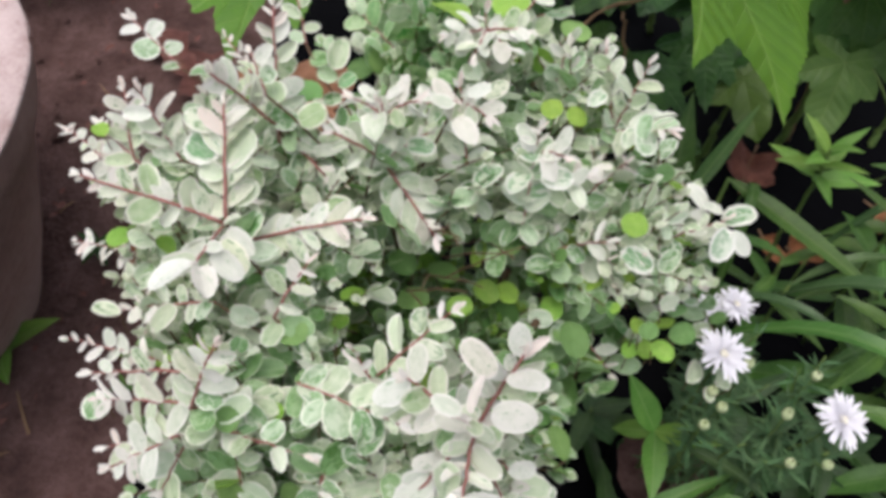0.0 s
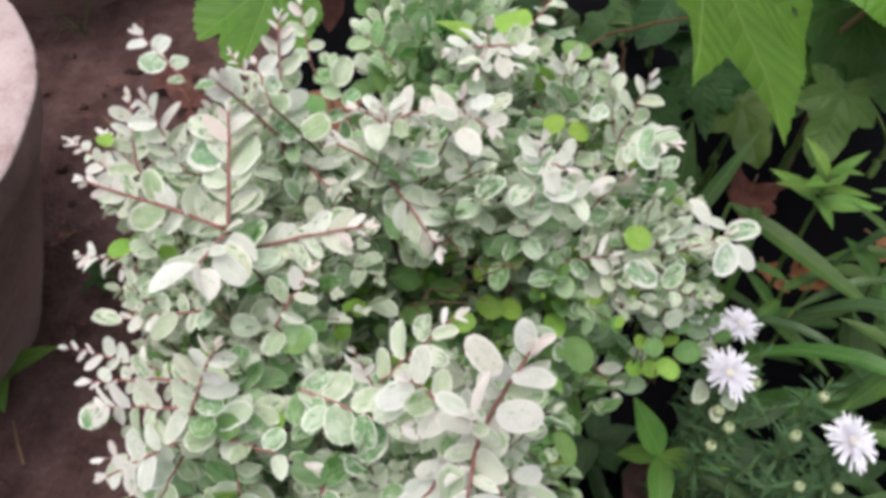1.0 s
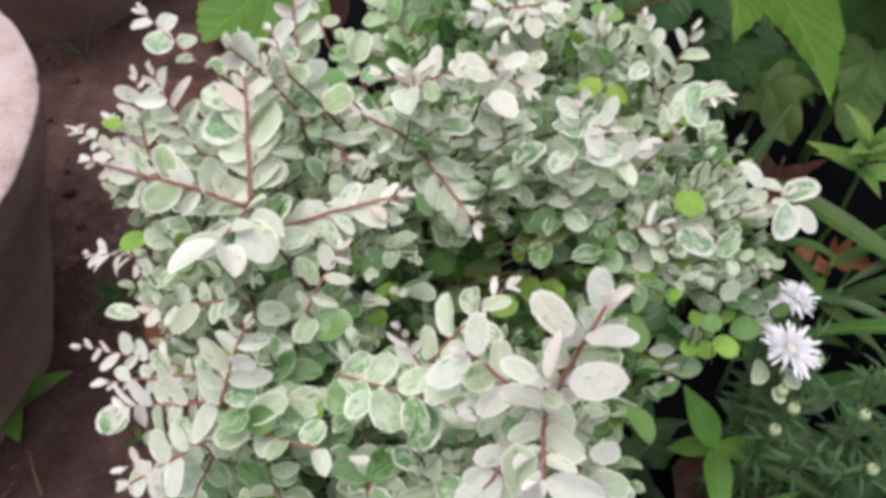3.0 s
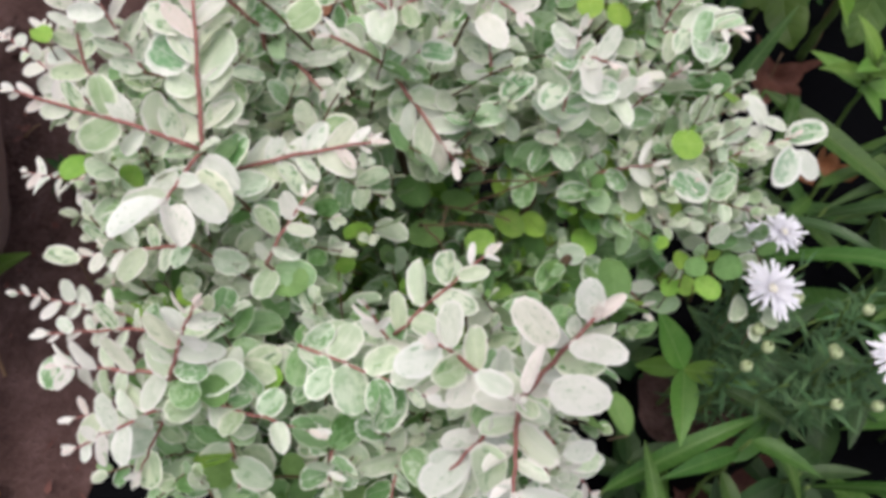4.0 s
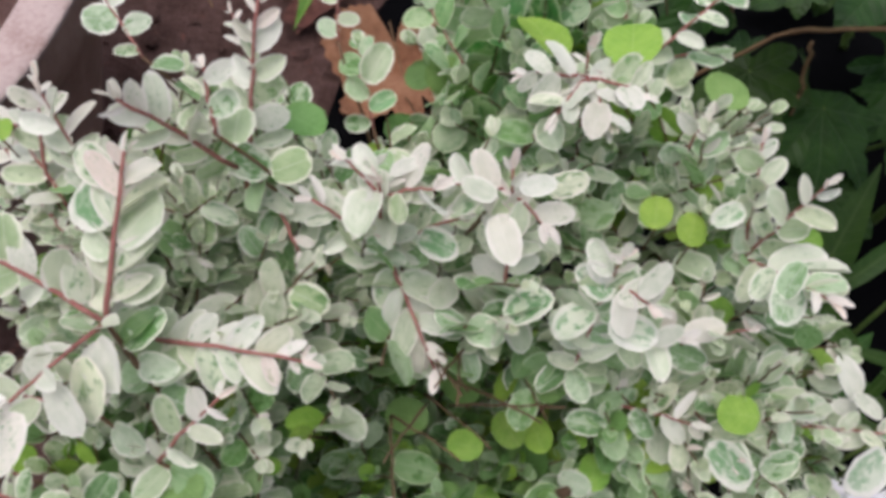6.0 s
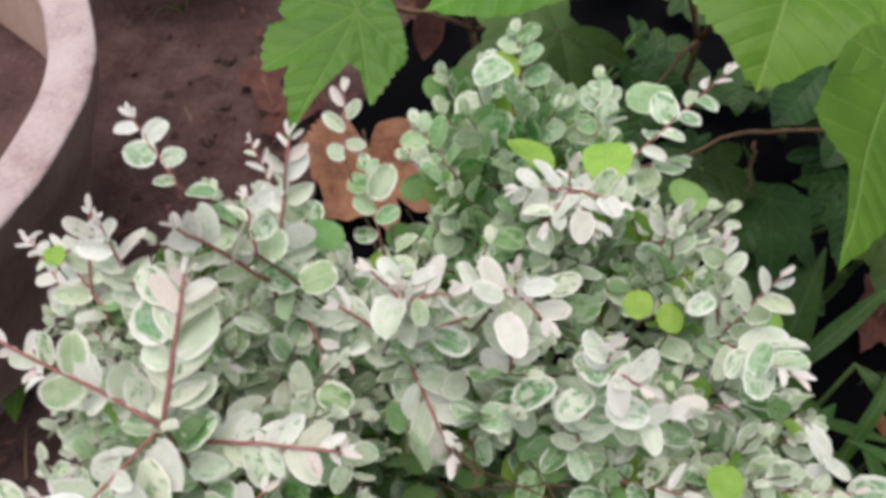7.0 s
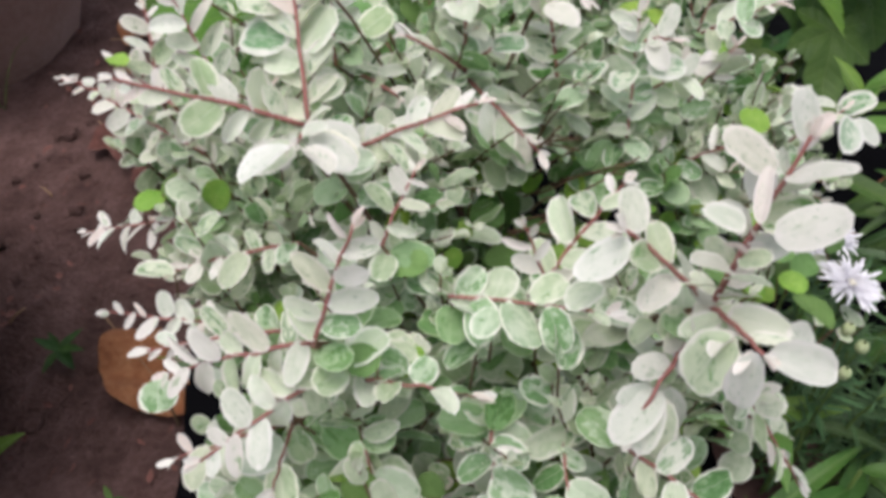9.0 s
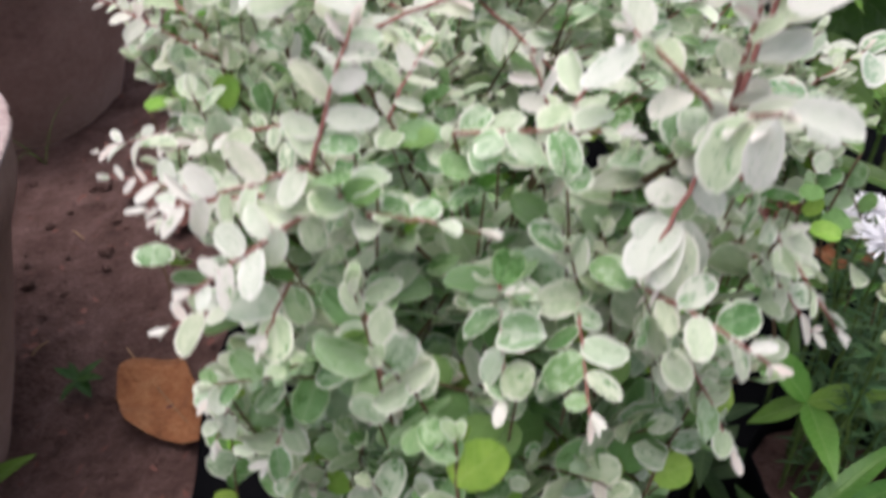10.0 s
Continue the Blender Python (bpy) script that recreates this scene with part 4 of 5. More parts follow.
        for x, y, z, size, kind in SINGLE + SINGLE_LOW + SINGLE_MORE:
            a = rng.uniform(0, math.tau)
            along = np.array([math.cos(a), math.sin(a), 0.1])
            centre = np.array([x, y, z])
            self.leaf(kind, along, (rng.gauss(0, 0.3), rng.gauss(-0.25, 0.25), 1), centre - along * size / 2, size, True)
            self.twig(curve(centre - along * size * 0.2 - np.array([0, 0, 0.03]), centre - along * size / 2, 0.0, 5), 0.0006, 0.0005, False)
        for cx, cy, top, r, many, mixed in LOBES + LOBES_LOW:
            for _ in range(int(many * 1.4)):
                a, c = rng.uniform(0, math.tau), rng.uniform(0.0, 1.0) ** 0.8
                s = math.sqrt(max(0.0, 1 - c * c))
                tip = np.array([cx + r * s * math.cos(a), cy + r * s * math.sin(a), top - 0.8 * r * (1 - c)]) + np.array([rng.gauss(0, 0.008) for _ in range(3)])
                core = np.array([cx, cy, top - 0.12])
                base = tip + (core - tip) * rng.uniform(0.35, 0.6) + np.array([rng.gauss(0, 0.02), rng.gauss(0, 0.02), -0.01])
                # the flanks get greener mixes than the tops: their shade is put into leaf colour
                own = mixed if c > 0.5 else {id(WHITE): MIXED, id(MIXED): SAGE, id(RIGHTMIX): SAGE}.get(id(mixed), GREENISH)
                deep = mixed in (BACKGREEN, GREENISH, LOWER)
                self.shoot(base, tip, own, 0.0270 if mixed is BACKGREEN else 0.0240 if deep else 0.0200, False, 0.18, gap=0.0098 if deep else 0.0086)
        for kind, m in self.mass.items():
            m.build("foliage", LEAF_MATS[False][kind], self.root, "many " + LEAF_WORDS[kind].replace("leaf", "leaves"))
        ob = new("brushwood", raw_mesh("brushwood", *self.wood, M_BRUSH))
        adopt(ob, self.root)
        tagged(ob, "", "", "", "stuff")


Shrub().build()


def nursery_bag(at, r, h, label="crumpled black plastic nursery bag with soil"):
    root = thing("nursery_bag", label, "plant bag", "black nursery bags", at=at)
    part("bag", turned([(r * 0.3, 0.0), (r * 0.92, 0.004), (r, h * 0.3), (r * 1.03, h * 0.7), (r, h), (r * 0.97, h + 0.004), (r * 0.95, h - 0.05)], 40, 0.012, at[0] * 7), M_PLASTIC, root, "", True)
    part("potting_soil", turned([(r * 0.97, h - 0.035), (r * 0.5, h - 0.03), (0.004, h - 0.028)], 30, 0.008, 2), M_SOIL, root, "", True)
    return root


nursery_bag((-0.01, 0.0, 0.03), 0.12, 0.22)


# ---- broad lobed leaves behind ----
def lobed(lobes, floor=0.45, sharp=1.1, teeth=34, tooth=0.035, droop=0.12, seed=0, width=0.62):
    """A lobed leaf 1 long from its stalk end along y; lobes: (degrees from the main axis, length)."""

    def reach(th):
        best = floor * (0.62 + 0.38 * math.cos(th))
        for deg, ln, *own in lobes:
            d = abs(th - radians(deg))
            best = max(best, ln * max(0.0, 1 - (d / (own[0] if own else width)) ** sharp))
        return max(best, 0.04)

    return leaf_disc(reach, [radians(l[0]) for l in lobes], teeth, tooth, droop, seed)


def cornered(corners, veins, teeth=60, tooth=0.02, droop=0.12, seed=0, bulge=0.10, fold=0.20, wave=0.04, hole=None):
    """A leaf whose outline runs through tips and notches; corners: (degrees, length) from -180 to 180; veins: degrees of the lobes."""

    def reach(th):
        deg = math.degrees(th)
        for (a, ra), (b, rb) in zip(corners, corners[1:]):
            if a <= deg <= b:
                u = radians(b - a)
                # the straight line from one corner to the next, bowed out a little
                r = ra * rb * math.sin(u) / (ra * math.sin(radians(deg - a)) + rb * math.sin(radians(b - deg)) + 1e-9)
                k = (deg - a) / (b - a)
                return r * (1 + bulge * 4 * k * (1 - k) * min(1.0, u))
        return corners[0][1]

    return leaf_disc(reach, [radians(v) for v in veins], teeth, tooth, droop, seed, fold, wave, hole)


def leaf_disc(reach, axes, teeth, tooth, droop, seed, fold=0.20, wave=0.04, hole=None):
    nt, nr = 240, 14
    verts, uvs, faces = [(0, 0, 0)], [(0.5, 0.0)], []
    for i in range(nt):
        th = -math.pi + math.tau * i / nt
        axis = min(axes, key=lambda a: abs(th - a))
        best = reach(th) * (1 + tooth * (abs((i * teeth / nt) % 1 - 0.5) * 4 - 1))
        for j in range(1, nr + 1):
            r = best * j / nr
            x, y = r * math.sin(th), r * math.cos(th)
            along, off = r * math.cos(th - axis), r * math.sin(th - axis)
            z = fold * abs(off) - droop * r * r + wave * math.sin(7 * x + seed) * r + wave * math.sin(9 * y + seed * 2) * r
            verts.append((x, y, z))
            uvs.append((0.5 + off, along))
    low = verts[1 + (nt // 2) * nr + nr - 1]
    verts = [(x, y, z - y * low[2] / low[1]) for x, y, z in verts]
    for i in range(nt):
        a, b = 1 + i * nr, 1 + ((i + 1) % nt) * nr
        faces.append((0, b, a))
        for j in range(nr - 1):
            if hole and hole[0] <= i <= hole[1] and j == hole[2]:
                continue  # eaten away
            faces.append((a + j, b + j, b + j + 1, a + j + 1))
    return verts, faces, uvs


THREE = ((0, 1.0), (34, 0.80), (-34, 0.84), (85, 0.62), (-85, 0.62))
TORN = ((-180, 0.12), (-150, 0.35), (-110, 0.70), (-88, 0.89), (-68, 0.74), (-37, 0.67), (-14, 0.78), (-4, 0.93), (0, 1.0), (3, 0.87), (12, 0.78), (24, 0.72), (31, 0.88), (36.5, 1.06), (39, 0.86), (43, 0.66), (52, 0.69), (60, 0.68), (67, 0.53), (90, 0.30), (150, 0.17), (180, 0.12))
MAPLE = ((-180, 0.14), (-157, 0.24), (-113, 0.26), (-84, 0.37), (-70, 0.46), (-57, 0.48), (-44, 0.56), (-33, 0.66), (-29, 0.42), (-18, 0.36), (-5, 0.57), (-1, 0.82), (0, 1.0), (6, 0.79), (15, 0.70), (22, 0.58), (27, 0.73), (39, 0.67), (54, 0.58), (57, 0.46), (64, 0.51), (79, 0.48), (96, 0.45), (115, 0.36), (137, 0.32), (165, 0.20), (180, 0.14))
RAGGED = ((-180, 0.1), (-150, 0.3), (-108, 0.36), (-82, 0.42), (-62, 0.74), (-38, 0.44), (-24, 0.84), (-12, 0.5), (-4, 0.8), (0, 1.0), (6, 0.78), (15, 0.55), (38, 0.82), (54, 0.55), (85, 0.52), (130, 0.48), (165, 0.4), (180, 0.1))
OVATE = ((-180, 0.16), (-150, 0.42), (-105, 0.5), (-62, 0.62), (-30, 0.80), (-10, 0.93), (0, 1.04), (10, 0.93), (30, 0.80), (62, 0.62), (105, 0.5), (150, 0.42), (180, 0.16))
SHARP = ((-180, 0.12), (-150, 0.26), (-85, 0.34), (-42, 0.46), (-20, 0.70), (-7, 0.90), (0, 1.04), (7, 0.90), (20, 0.70), (42, 0.46), (85, 0.34), (150, 0.26), (180, 0.12))
HEART = ((0, 1.0), (60, 0.62), (-60, 0.62), (115, 0.5), (-115, 0.5))
LOBED = {
    "maple": cornered(MAPLE, (0, 30, -34, -70, 80, 130, -150), 60, 0.02, 0.03, 1, 0.04, 0.08, 0.02),
    "ragged": cornered(RAGGED, (0, 38, -24, -62, 85, -110), 40, 0.03, 0.14, 1),
    "broad": lobed(THREE, 0.6, 1.05, 72, 0.03, 0.14, 2, 0.62),
    "torn": cornered(TORN, (0, 37, -60, 95, -110), 90, 0.016, 0.02, 4, 0.04, 0.05, 0.015, (70, 72, 10)),
    "ovate": cornered(OVATE, (0, 52, -52, 105, -105), 110, 0.012, 0.14, 7),
    "fallen": lobed(((0, 1.0, 0.8), (70, 0.42, 1.1), (-70, 0.38, 1.1)), 0.40, 1.2, 20, 0.02, 0.1, 5, 0.8),
    "sharp": cornered(SHARP, (0, 60, -60), 110, 0.012, 0.14, 8),
    "block": cornered(((-180, 0.1), (-120, 0.12), (-70, 0.3), (-37, 0.42), (-12, 0.8), (0, 1.0), (8, 0.86), (34, 0.63), (70, 0.3), (120, 0.14), (180, 0.1)), (0,), 16, 0.01, 0.1, 6, 0.04),
    "heart": lobed(HEART, 0.55, 1.3, 30, 0.015, 0.18, 3, 0.95),
}


def big_plant(name, label, category, foot, leaves, material, stem_material=None, words=""):
    """A plant of broad leaves; leaves: (shape, stalk end, tip, facing)."""
    root = thing(name, label, category, "broad-leaved plants", at=foot)
    rng = random.Random(int(foot[0] * 1000) + 77)
    foot = np.array(foot)
    node = np.mean([np.array(l[1]) for l in leaves], axis=0) * 0.55 + foot * 0.45
    tube_part("stem", curve(foot, node, 0.0, 8, 0.004, rng), 0.007, 0.005, stem_material or M_BROWNSTEM, root)
    for shape, heart, tip, facing, *own in leaves:
        heart, tip = np.array(heart), np.array(tip)
        size = np.linalg.norm(tip - heart)
        mesh = raw_mesh("leaf", *LOBED[shape][:2], own[0] if own else material, LOBED[shape][2])
        turn = basis(tip - heart, facing)
        placed("leaf", mesh, turn, heart, size, root, words)
        tube_part("leaf_stalk", curve(node, heart, 0.03, 8, 0.002, rng), 0.0032, 0.0024, stem_material or M_BROWNSTEM, root)


big_plant("lobed_leaf_plant", "tall plant with bright green lobed toothed leaves", "plant", (-0.18, 0.86, 0.03), [
    ("maple", (-0.255, 0.481, 0.458), (-0.278, 0.332, 0.398), (0.177, -0.376, 0.909)),
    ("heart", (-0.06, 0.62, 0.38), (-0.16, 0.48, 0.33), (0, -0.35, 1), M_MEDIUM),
    ("ovate", (-0.24, 0.82, 0.48), (-0.25, 0.65, 0.42), (0.5, -0.4, 1)),
    ("ovate", (-0.36, 0.80, 0.40), (-0.43, 0.68, 0.32), (-0.3, -0.4, 1), M_OLIVE),
    ("fallen", (-0.25, 0.72, 0.33), (-0.255, 0.68, 0.24), (0.3, -1, 0.6), M_DRYDARK),
], M_BIG)
big_plant("lobed_leaf_plant", "tall plant with large bright green toothed leaves", "plant", (0.12, 0.90, 0.03), [
    ("sharp", (0.015, 0.62, 0.56), (-0.163, 0.465, 0.498), (0, -0.45, 1)),
    ("ovate", (0.16, 0.64, 0.58), (0.143, 0.43, 0.515), (-0.1, -0.45, 1)),
    ("ovate", (0.23, 0.72, 0.54), (0.26, 0.52, 0.44), (0.2, -0.45, 1), M_OLIVE),
    ("broad", (0.02, 0.80, 0.50), (-0.05, 0.62, 0.45), (0, -0.4, 1)),
    ("heart", (0.06, 0.54, 0.38), (0.05, 0.47, 0.33), (0.2, -0.4, 1), M_DARK),
], M_BIG)
big_plant("lobed_leaf_plant", "plant with a very large drooping bright green leaf", "plant", (0.42, 0.78, 0.03), [
    ("torn", (0.221, 0.392, 0.583), (0.283, 0.207, 0.512), (0.595, -0.106, 0.796)),
    ("ovate", (0.47, 0.62, 0.50), (0.50, 0.50, 0.42), (0, -0.4, 1)),
    ("heart", (0.55, 0.60, 0.45), (0.56, 0.47, 0.36), (0, -0.4, 1)),
    ("sharp", (0.45, 0.62, 0.34), (0.47, 0.52, 0.27), (0.2, -0.4, 1), M_DARK),
    ("heart", (0.62, 0.66, 0.46), (0.60, 0.54, 0.40), (-0.2, -0.4, 1)),
], M_BIG)
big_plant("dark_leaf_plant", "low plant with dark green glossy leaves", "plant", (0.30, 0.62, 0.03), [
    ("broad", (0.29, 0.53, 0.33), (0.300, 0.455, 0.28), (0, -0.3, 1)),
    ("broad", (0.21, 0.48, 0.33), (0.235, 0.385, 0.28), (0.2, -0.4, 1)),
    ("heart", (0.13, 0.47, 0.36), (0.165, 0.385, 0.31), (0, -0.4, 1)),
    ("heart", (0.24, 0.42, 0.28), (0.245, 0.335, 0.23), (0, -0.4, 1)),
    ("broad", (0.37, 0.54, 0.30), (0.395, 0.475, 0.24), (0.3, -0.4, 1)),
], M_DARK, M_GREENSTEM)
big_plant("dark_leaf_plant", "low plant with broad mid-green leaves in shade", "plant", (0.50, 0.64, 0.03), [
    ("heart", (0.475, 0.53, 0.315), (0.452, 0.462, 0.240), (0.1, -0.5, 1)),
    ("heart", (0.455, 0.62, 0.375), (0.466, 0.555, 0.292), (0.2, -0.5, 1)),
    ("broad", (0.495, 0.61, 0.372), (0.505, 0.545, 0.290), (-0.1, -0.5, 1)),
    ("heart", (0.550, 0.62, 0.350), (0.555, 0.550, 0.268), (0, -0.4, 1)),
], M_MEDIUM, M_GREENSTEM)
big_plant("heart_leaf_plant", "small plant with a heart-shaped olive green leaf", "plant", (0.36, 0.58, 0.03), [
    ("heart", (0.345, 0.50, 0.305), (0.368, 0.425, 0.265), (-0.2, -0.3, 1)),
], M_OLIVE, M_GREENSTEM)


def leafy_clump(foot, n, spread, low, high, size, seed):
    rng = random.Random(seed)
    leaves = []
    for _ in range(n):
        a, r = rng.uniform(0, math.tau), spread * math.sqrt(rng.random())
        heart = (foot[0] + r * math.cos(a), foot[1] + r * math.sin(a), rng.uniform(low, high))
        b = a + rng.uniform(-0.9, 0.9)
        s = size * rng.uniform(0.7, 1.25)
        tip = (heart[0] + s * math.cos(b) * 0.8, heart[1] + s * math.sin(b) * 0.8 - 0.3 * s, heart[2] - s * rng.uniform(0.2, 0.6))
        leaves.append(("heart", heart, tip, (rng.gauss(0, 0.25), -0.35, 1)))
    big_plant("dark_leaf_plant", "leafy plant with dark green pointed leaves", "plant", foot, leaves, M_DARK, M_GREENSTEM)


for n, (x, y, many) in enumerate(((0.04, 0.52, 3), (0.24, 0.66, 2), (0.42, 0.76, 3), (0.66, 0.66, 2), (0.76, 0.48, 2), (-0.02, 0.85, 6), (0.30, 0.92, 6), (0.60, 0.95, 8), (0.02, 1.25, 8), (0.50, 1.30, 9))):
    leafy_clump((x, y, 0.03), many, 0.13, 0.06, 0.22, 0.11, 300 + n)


def bare_branch(points, r, label):
    root = thing("bare_branch", label, "branch", "bare branches", at=points[0])
    for a, b in zip(points, points[1:]):
        tube_part("limb", curve(a, b, 0.006, 8, 0.002, random.Random(int(abs(a[0]) * 999))), r, r * 0.8, M_BROWNSTEM, root)


bare_branch([(0.04, 0.50, 0.03), (0.08, 0.46, 0.34), (0.145, 0.45, 0.434), (0.25, 0.45, 0.472)], 0.0022, "thin tan branch rising behind the shrub")
bare_branch([(0.20, 0.50, 0.03), (0.18, 0.46, 0.36), (0.165, 0.45, 0.43)], 0.0022, "thin brown twig among dark leaves")
bare_branch([(0.52, 0.66, 0.03), (0.47, 0.60, 0.36), (0.60, 0.66, 0.48)], 0.004, "tan branch beside the broad leaves")


# ---- lance-leaved plants ----
LANCE_MESH = [raw_mesh("lance_leaf", v, f, M_LANCE, u) for v, f, u in (blade(lance(w), 8, 4, 0.35, c, 0.05, True, p) for w, c, p in ((0.14, 0.22, 0), (0.17, 0.38, 1), (0.11, 0.12, 2)))]


# darker copy of the lance leaf, with the shade of the understorey in its colour
M_SHADE = green_leaf("lance leaf darkened for shade", True, rgb(0.026, 0.066, 0.018), rgb(0.050, 0.105, 0.03), rgb(0.09, 0.14, 0.06), 1.0, 0.42, 0.25, 12.0, 0.1)
SHADE_MESH = [raw_mesh("shaded_lance_leaf", v, f, M_SHADE, u) for v, f, u in (blade(lance(w), 8, 4, 0.3, c, 0.06, True, p) for w, c, p in ((0.17, 0.2, 0), (0.21, 0.35, 1), (0.14, 0.1, 2)))]


def lance_plant(foot, top, leaves, size, seed, reach=1.0, meshes=LANCE_MESH, label="weedy plant with long pointed green leaves"):
    rng = random.Random(seed)
    root = thing("lance_leaf_plant", label, "plant", "lance-leaved plants", at=foot)
    foot, top = np.array(foot, float), np.array(top, float)
    pts = curve(foot, top, 0.0, 8, 0.003, rng)
    tube_part("stem", pts, 0.003, 0.0018, M_GREENSTEM, root)
    for k in range(leaves):
        u = 0.35 + 0.65 * k / max(1, leaves - 1)
        i = min(int(u * 8), 7)
        p = pts[i] + (pts[i + 1] - pts[i]) * (u * 8 - i)
        a = k * 2.4 + rng.uniform(-0.4, 0.4)
        rise = -0.1 + 1.0 * max(0.0, u - 0.55) + rng.uniform(-0.15, 0.15)
        along = (math.cos(a), math.sin(a), rise)
        placed("leaf", meshes[rng.randrange(3)], basis(along, (rng.gauss(0, 0.2), rng.gauss(0, 0.2), 1)), p, size * rng.uniform(0.75, 1.15) * (1.1 - 0.4 * u) * reach, root)


ROSETTE_MESH = [raw_mesh("rosette_leaf", v, f, M_FRESH, u) for v, f, u in (blade(lance(w), 8, 4, 0.35, c, 0.05, True, p) for w, c, p in ((0.16, 0.15, 0), (0.18, 0.25, 1), (0.14, 0.1, 2)))]


def rosette(foot, top, leaves, size, seed, meshes, turn=2.4, rise=1.1):
    """A stem with a tuft of fresh upright leaves at its top."""
    rng = random.Random(seed)
    root = thing("lance_leaf_plant", "weedy plant topped by a tuft of fresh bright green leaves", "plant", "lance-leaved plants", at=foot)
    tube_part("stem", curve(foot, top, 0.0, 8, 0.003, rng), 0.003, 0.002, M_GREENSTEM, root)
    for k in range(leaves):
        a = k * turn + rng.uniform(-0.3, 0.3)
        u = k / (leaves - 1)
        placed("leaf", meshes[k % 3], basis((math.cos(a), math.sin(a), 0.1 + rise * u), (0, -0.2, 1)), np.array(top) - np.array([0, 0, 0.05 * (1 - u)]), size * (1.15 - 0.45 * u) * rng.uniform(0.85, 1.1), root)


rosette((0.42, 0.34, 0.03), (0.389, 0.302, 0.388), 11, 0.062, 1, ROSETTE_MESH)
BROAD_MESH = [raw_mesh("broad_lance_leaf", v, f, M_FRESH, u) for v, f, u in (blade(lance(w), 9, 4, 0.25, c, 0.05, True, p) for w, c, p in ((0.19, 0.10, 0), (0.20, 0.14, 1), (0.24, 0.05, 2)))]


def cross_tuft(foot, top, tips):
    """A stem with a few broad leaves that spread from its top to given tips."""
    root = thing("lance_leaf_plant", "seedling with four broad fresh green pointed leaves", "plant", "lance-leaved plants", at=foot)
    tube_part("stem", curve(foot, top, 0.0, 8, 0.002, random.Random(6)), 0.0028, 0.0018, M_GREENSTEM, root)
    for k, tip in enumerate(tips):
        d = np.subtract(tip, top)
        placed("leaf", BROAD_MESH[k % 3], basis(d, (0, -0.25, 1)), np.array(top), np.linalg.norm(d), root)


cross_tuft((0.235, 0.03, 0.03), (0.219, 0.014, 0.270), ((0.274, -0.004, 0.300), (0.214, -0.056, 0.272), (0.188, 0.052, 0.312), (0.180, 0.030, 0.230)))
lance_plant((0.28, -0.06, 0.03), (0.27, -0.05, 0.28), 6, 0.10, 3)
lance_plant((0.20, -0.12, 0.03), (0.20, -0.12, 0.26), 8, 0.11, 4)
for n, (x, y, h) in enumerate(((0.36, 0.22, 0.30), (0.47, 0.25, 0.34), (0.46, 0.13, 0.31), (0.54, 0.34, 0.31), (0.53, 0.16, 0.31), (0.50, 0.02, 0.28), (0.61, 0.25, 0.3), (0.61, 0.10, 0.28), (0.46, -0.12, 0.25), (0.30, 0.28, 0.26), (0.67, 0.37, 0.3), (0.36, -0.20, 0.22))):
    lance_plant((x + 0.02, y + 0.02, 0.03), (x, y, h), 10, 0.10 + 0.012 * (n % 3), 20 + n)
# a lower storey between them, its leaves coloured darker to stand for shade
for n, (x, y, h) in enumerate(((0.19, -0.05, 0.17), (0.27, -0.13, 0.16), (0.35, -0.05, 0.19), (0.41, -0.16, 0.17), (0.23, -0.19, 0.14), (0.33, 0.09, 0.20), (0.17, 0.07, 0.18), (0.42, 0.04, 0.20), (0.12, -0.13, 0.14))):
    lance_plant((x + 0.01, y + 0.01, 0.03), (x, y, h), 9, 0.095, 60 + n, 1.0, SHADE_MESH, "low plant with pointed green leaves darkened for shade")
# two long narrow blades
for n, (a, b, w) in enumerate((((0.27, 0.33, 0.24), (0.353, 0.43, 0.33), 0.07), ((0.25, 0.30, 0.22), (0.262, 0.40, 0.36), 0.13), ((0.30, 0.30, 0.33), (0.47, 0.17, 0.31), 0.06))):
    root = thing("strap_leaf", "long narrow grey-green blade among the leaves", "leaf blade", "strap leaves", at=(a[0], a[1], 0.03))
    v, f, u = blade(lance(w), 10, 4, 0.3, 0.1, 0.02, True, n)
    placed("leaf", raw_mesh("leaf", v, f, M_LANCE, u), basis(np.subtract(b, a), (0, -0.3, 1)), np.array(a), np.linalg.norm(np.subtract(b, a)), root)
    tube_part("stalk", curve((a[0], a[1], 0.03), a, 0, 5), 0.003, 0.002, M_GREENSTEM, root)


M_BLADE = green_leaf("grey-green blade", True, rgb(0.036, 0.082, 0.022), rgb(0.060, 0.122, 0.038), rgb(0.115, 0.18, 0.08), 1.0, 0.38, 0.25, 14.0, 0.1, 0.4)
ARCH = blade(lance(0.043), 14, 4, 0.4, 0.0, 0.0, True)


def arching_blade(foot, end, lift, seed, wide=1.0):
    """A long narrow leaf that bows over from its foot to its end."""
    root = thing("arching_blade", "long narrow arching green leaf blade", "leaf blade", "arching blades", at=(foot[0], foot[1], 0.03))
    a, b = np.array(foot, float), np.array(end, float)
    d = b - a
    side = unit(np.cross(d, (0, 0, 1)))
    length = np.linalg.norm(d)
    verts = []
    for x, v, z in ARCH[0]:
        # a stalk below the blade carries it up from the ground
        verts.append(a + d * v + side * x * wide * length + np.array([0, 0, lift * 4 * v * (1 - v) + z * length]))
    tube_part("leaf_stalk", curve((foot[0], foot[1], 0.03), a, 0, 5), 0.0024, 0.0018, M_GREENSTEM, root)
    ob = new("leaf", raw_mesh("leaf", verts, ARCH[1], M_BLADE if seed % 3 else M_LANCE, ARCH[2]))
    adopt(ob, root)


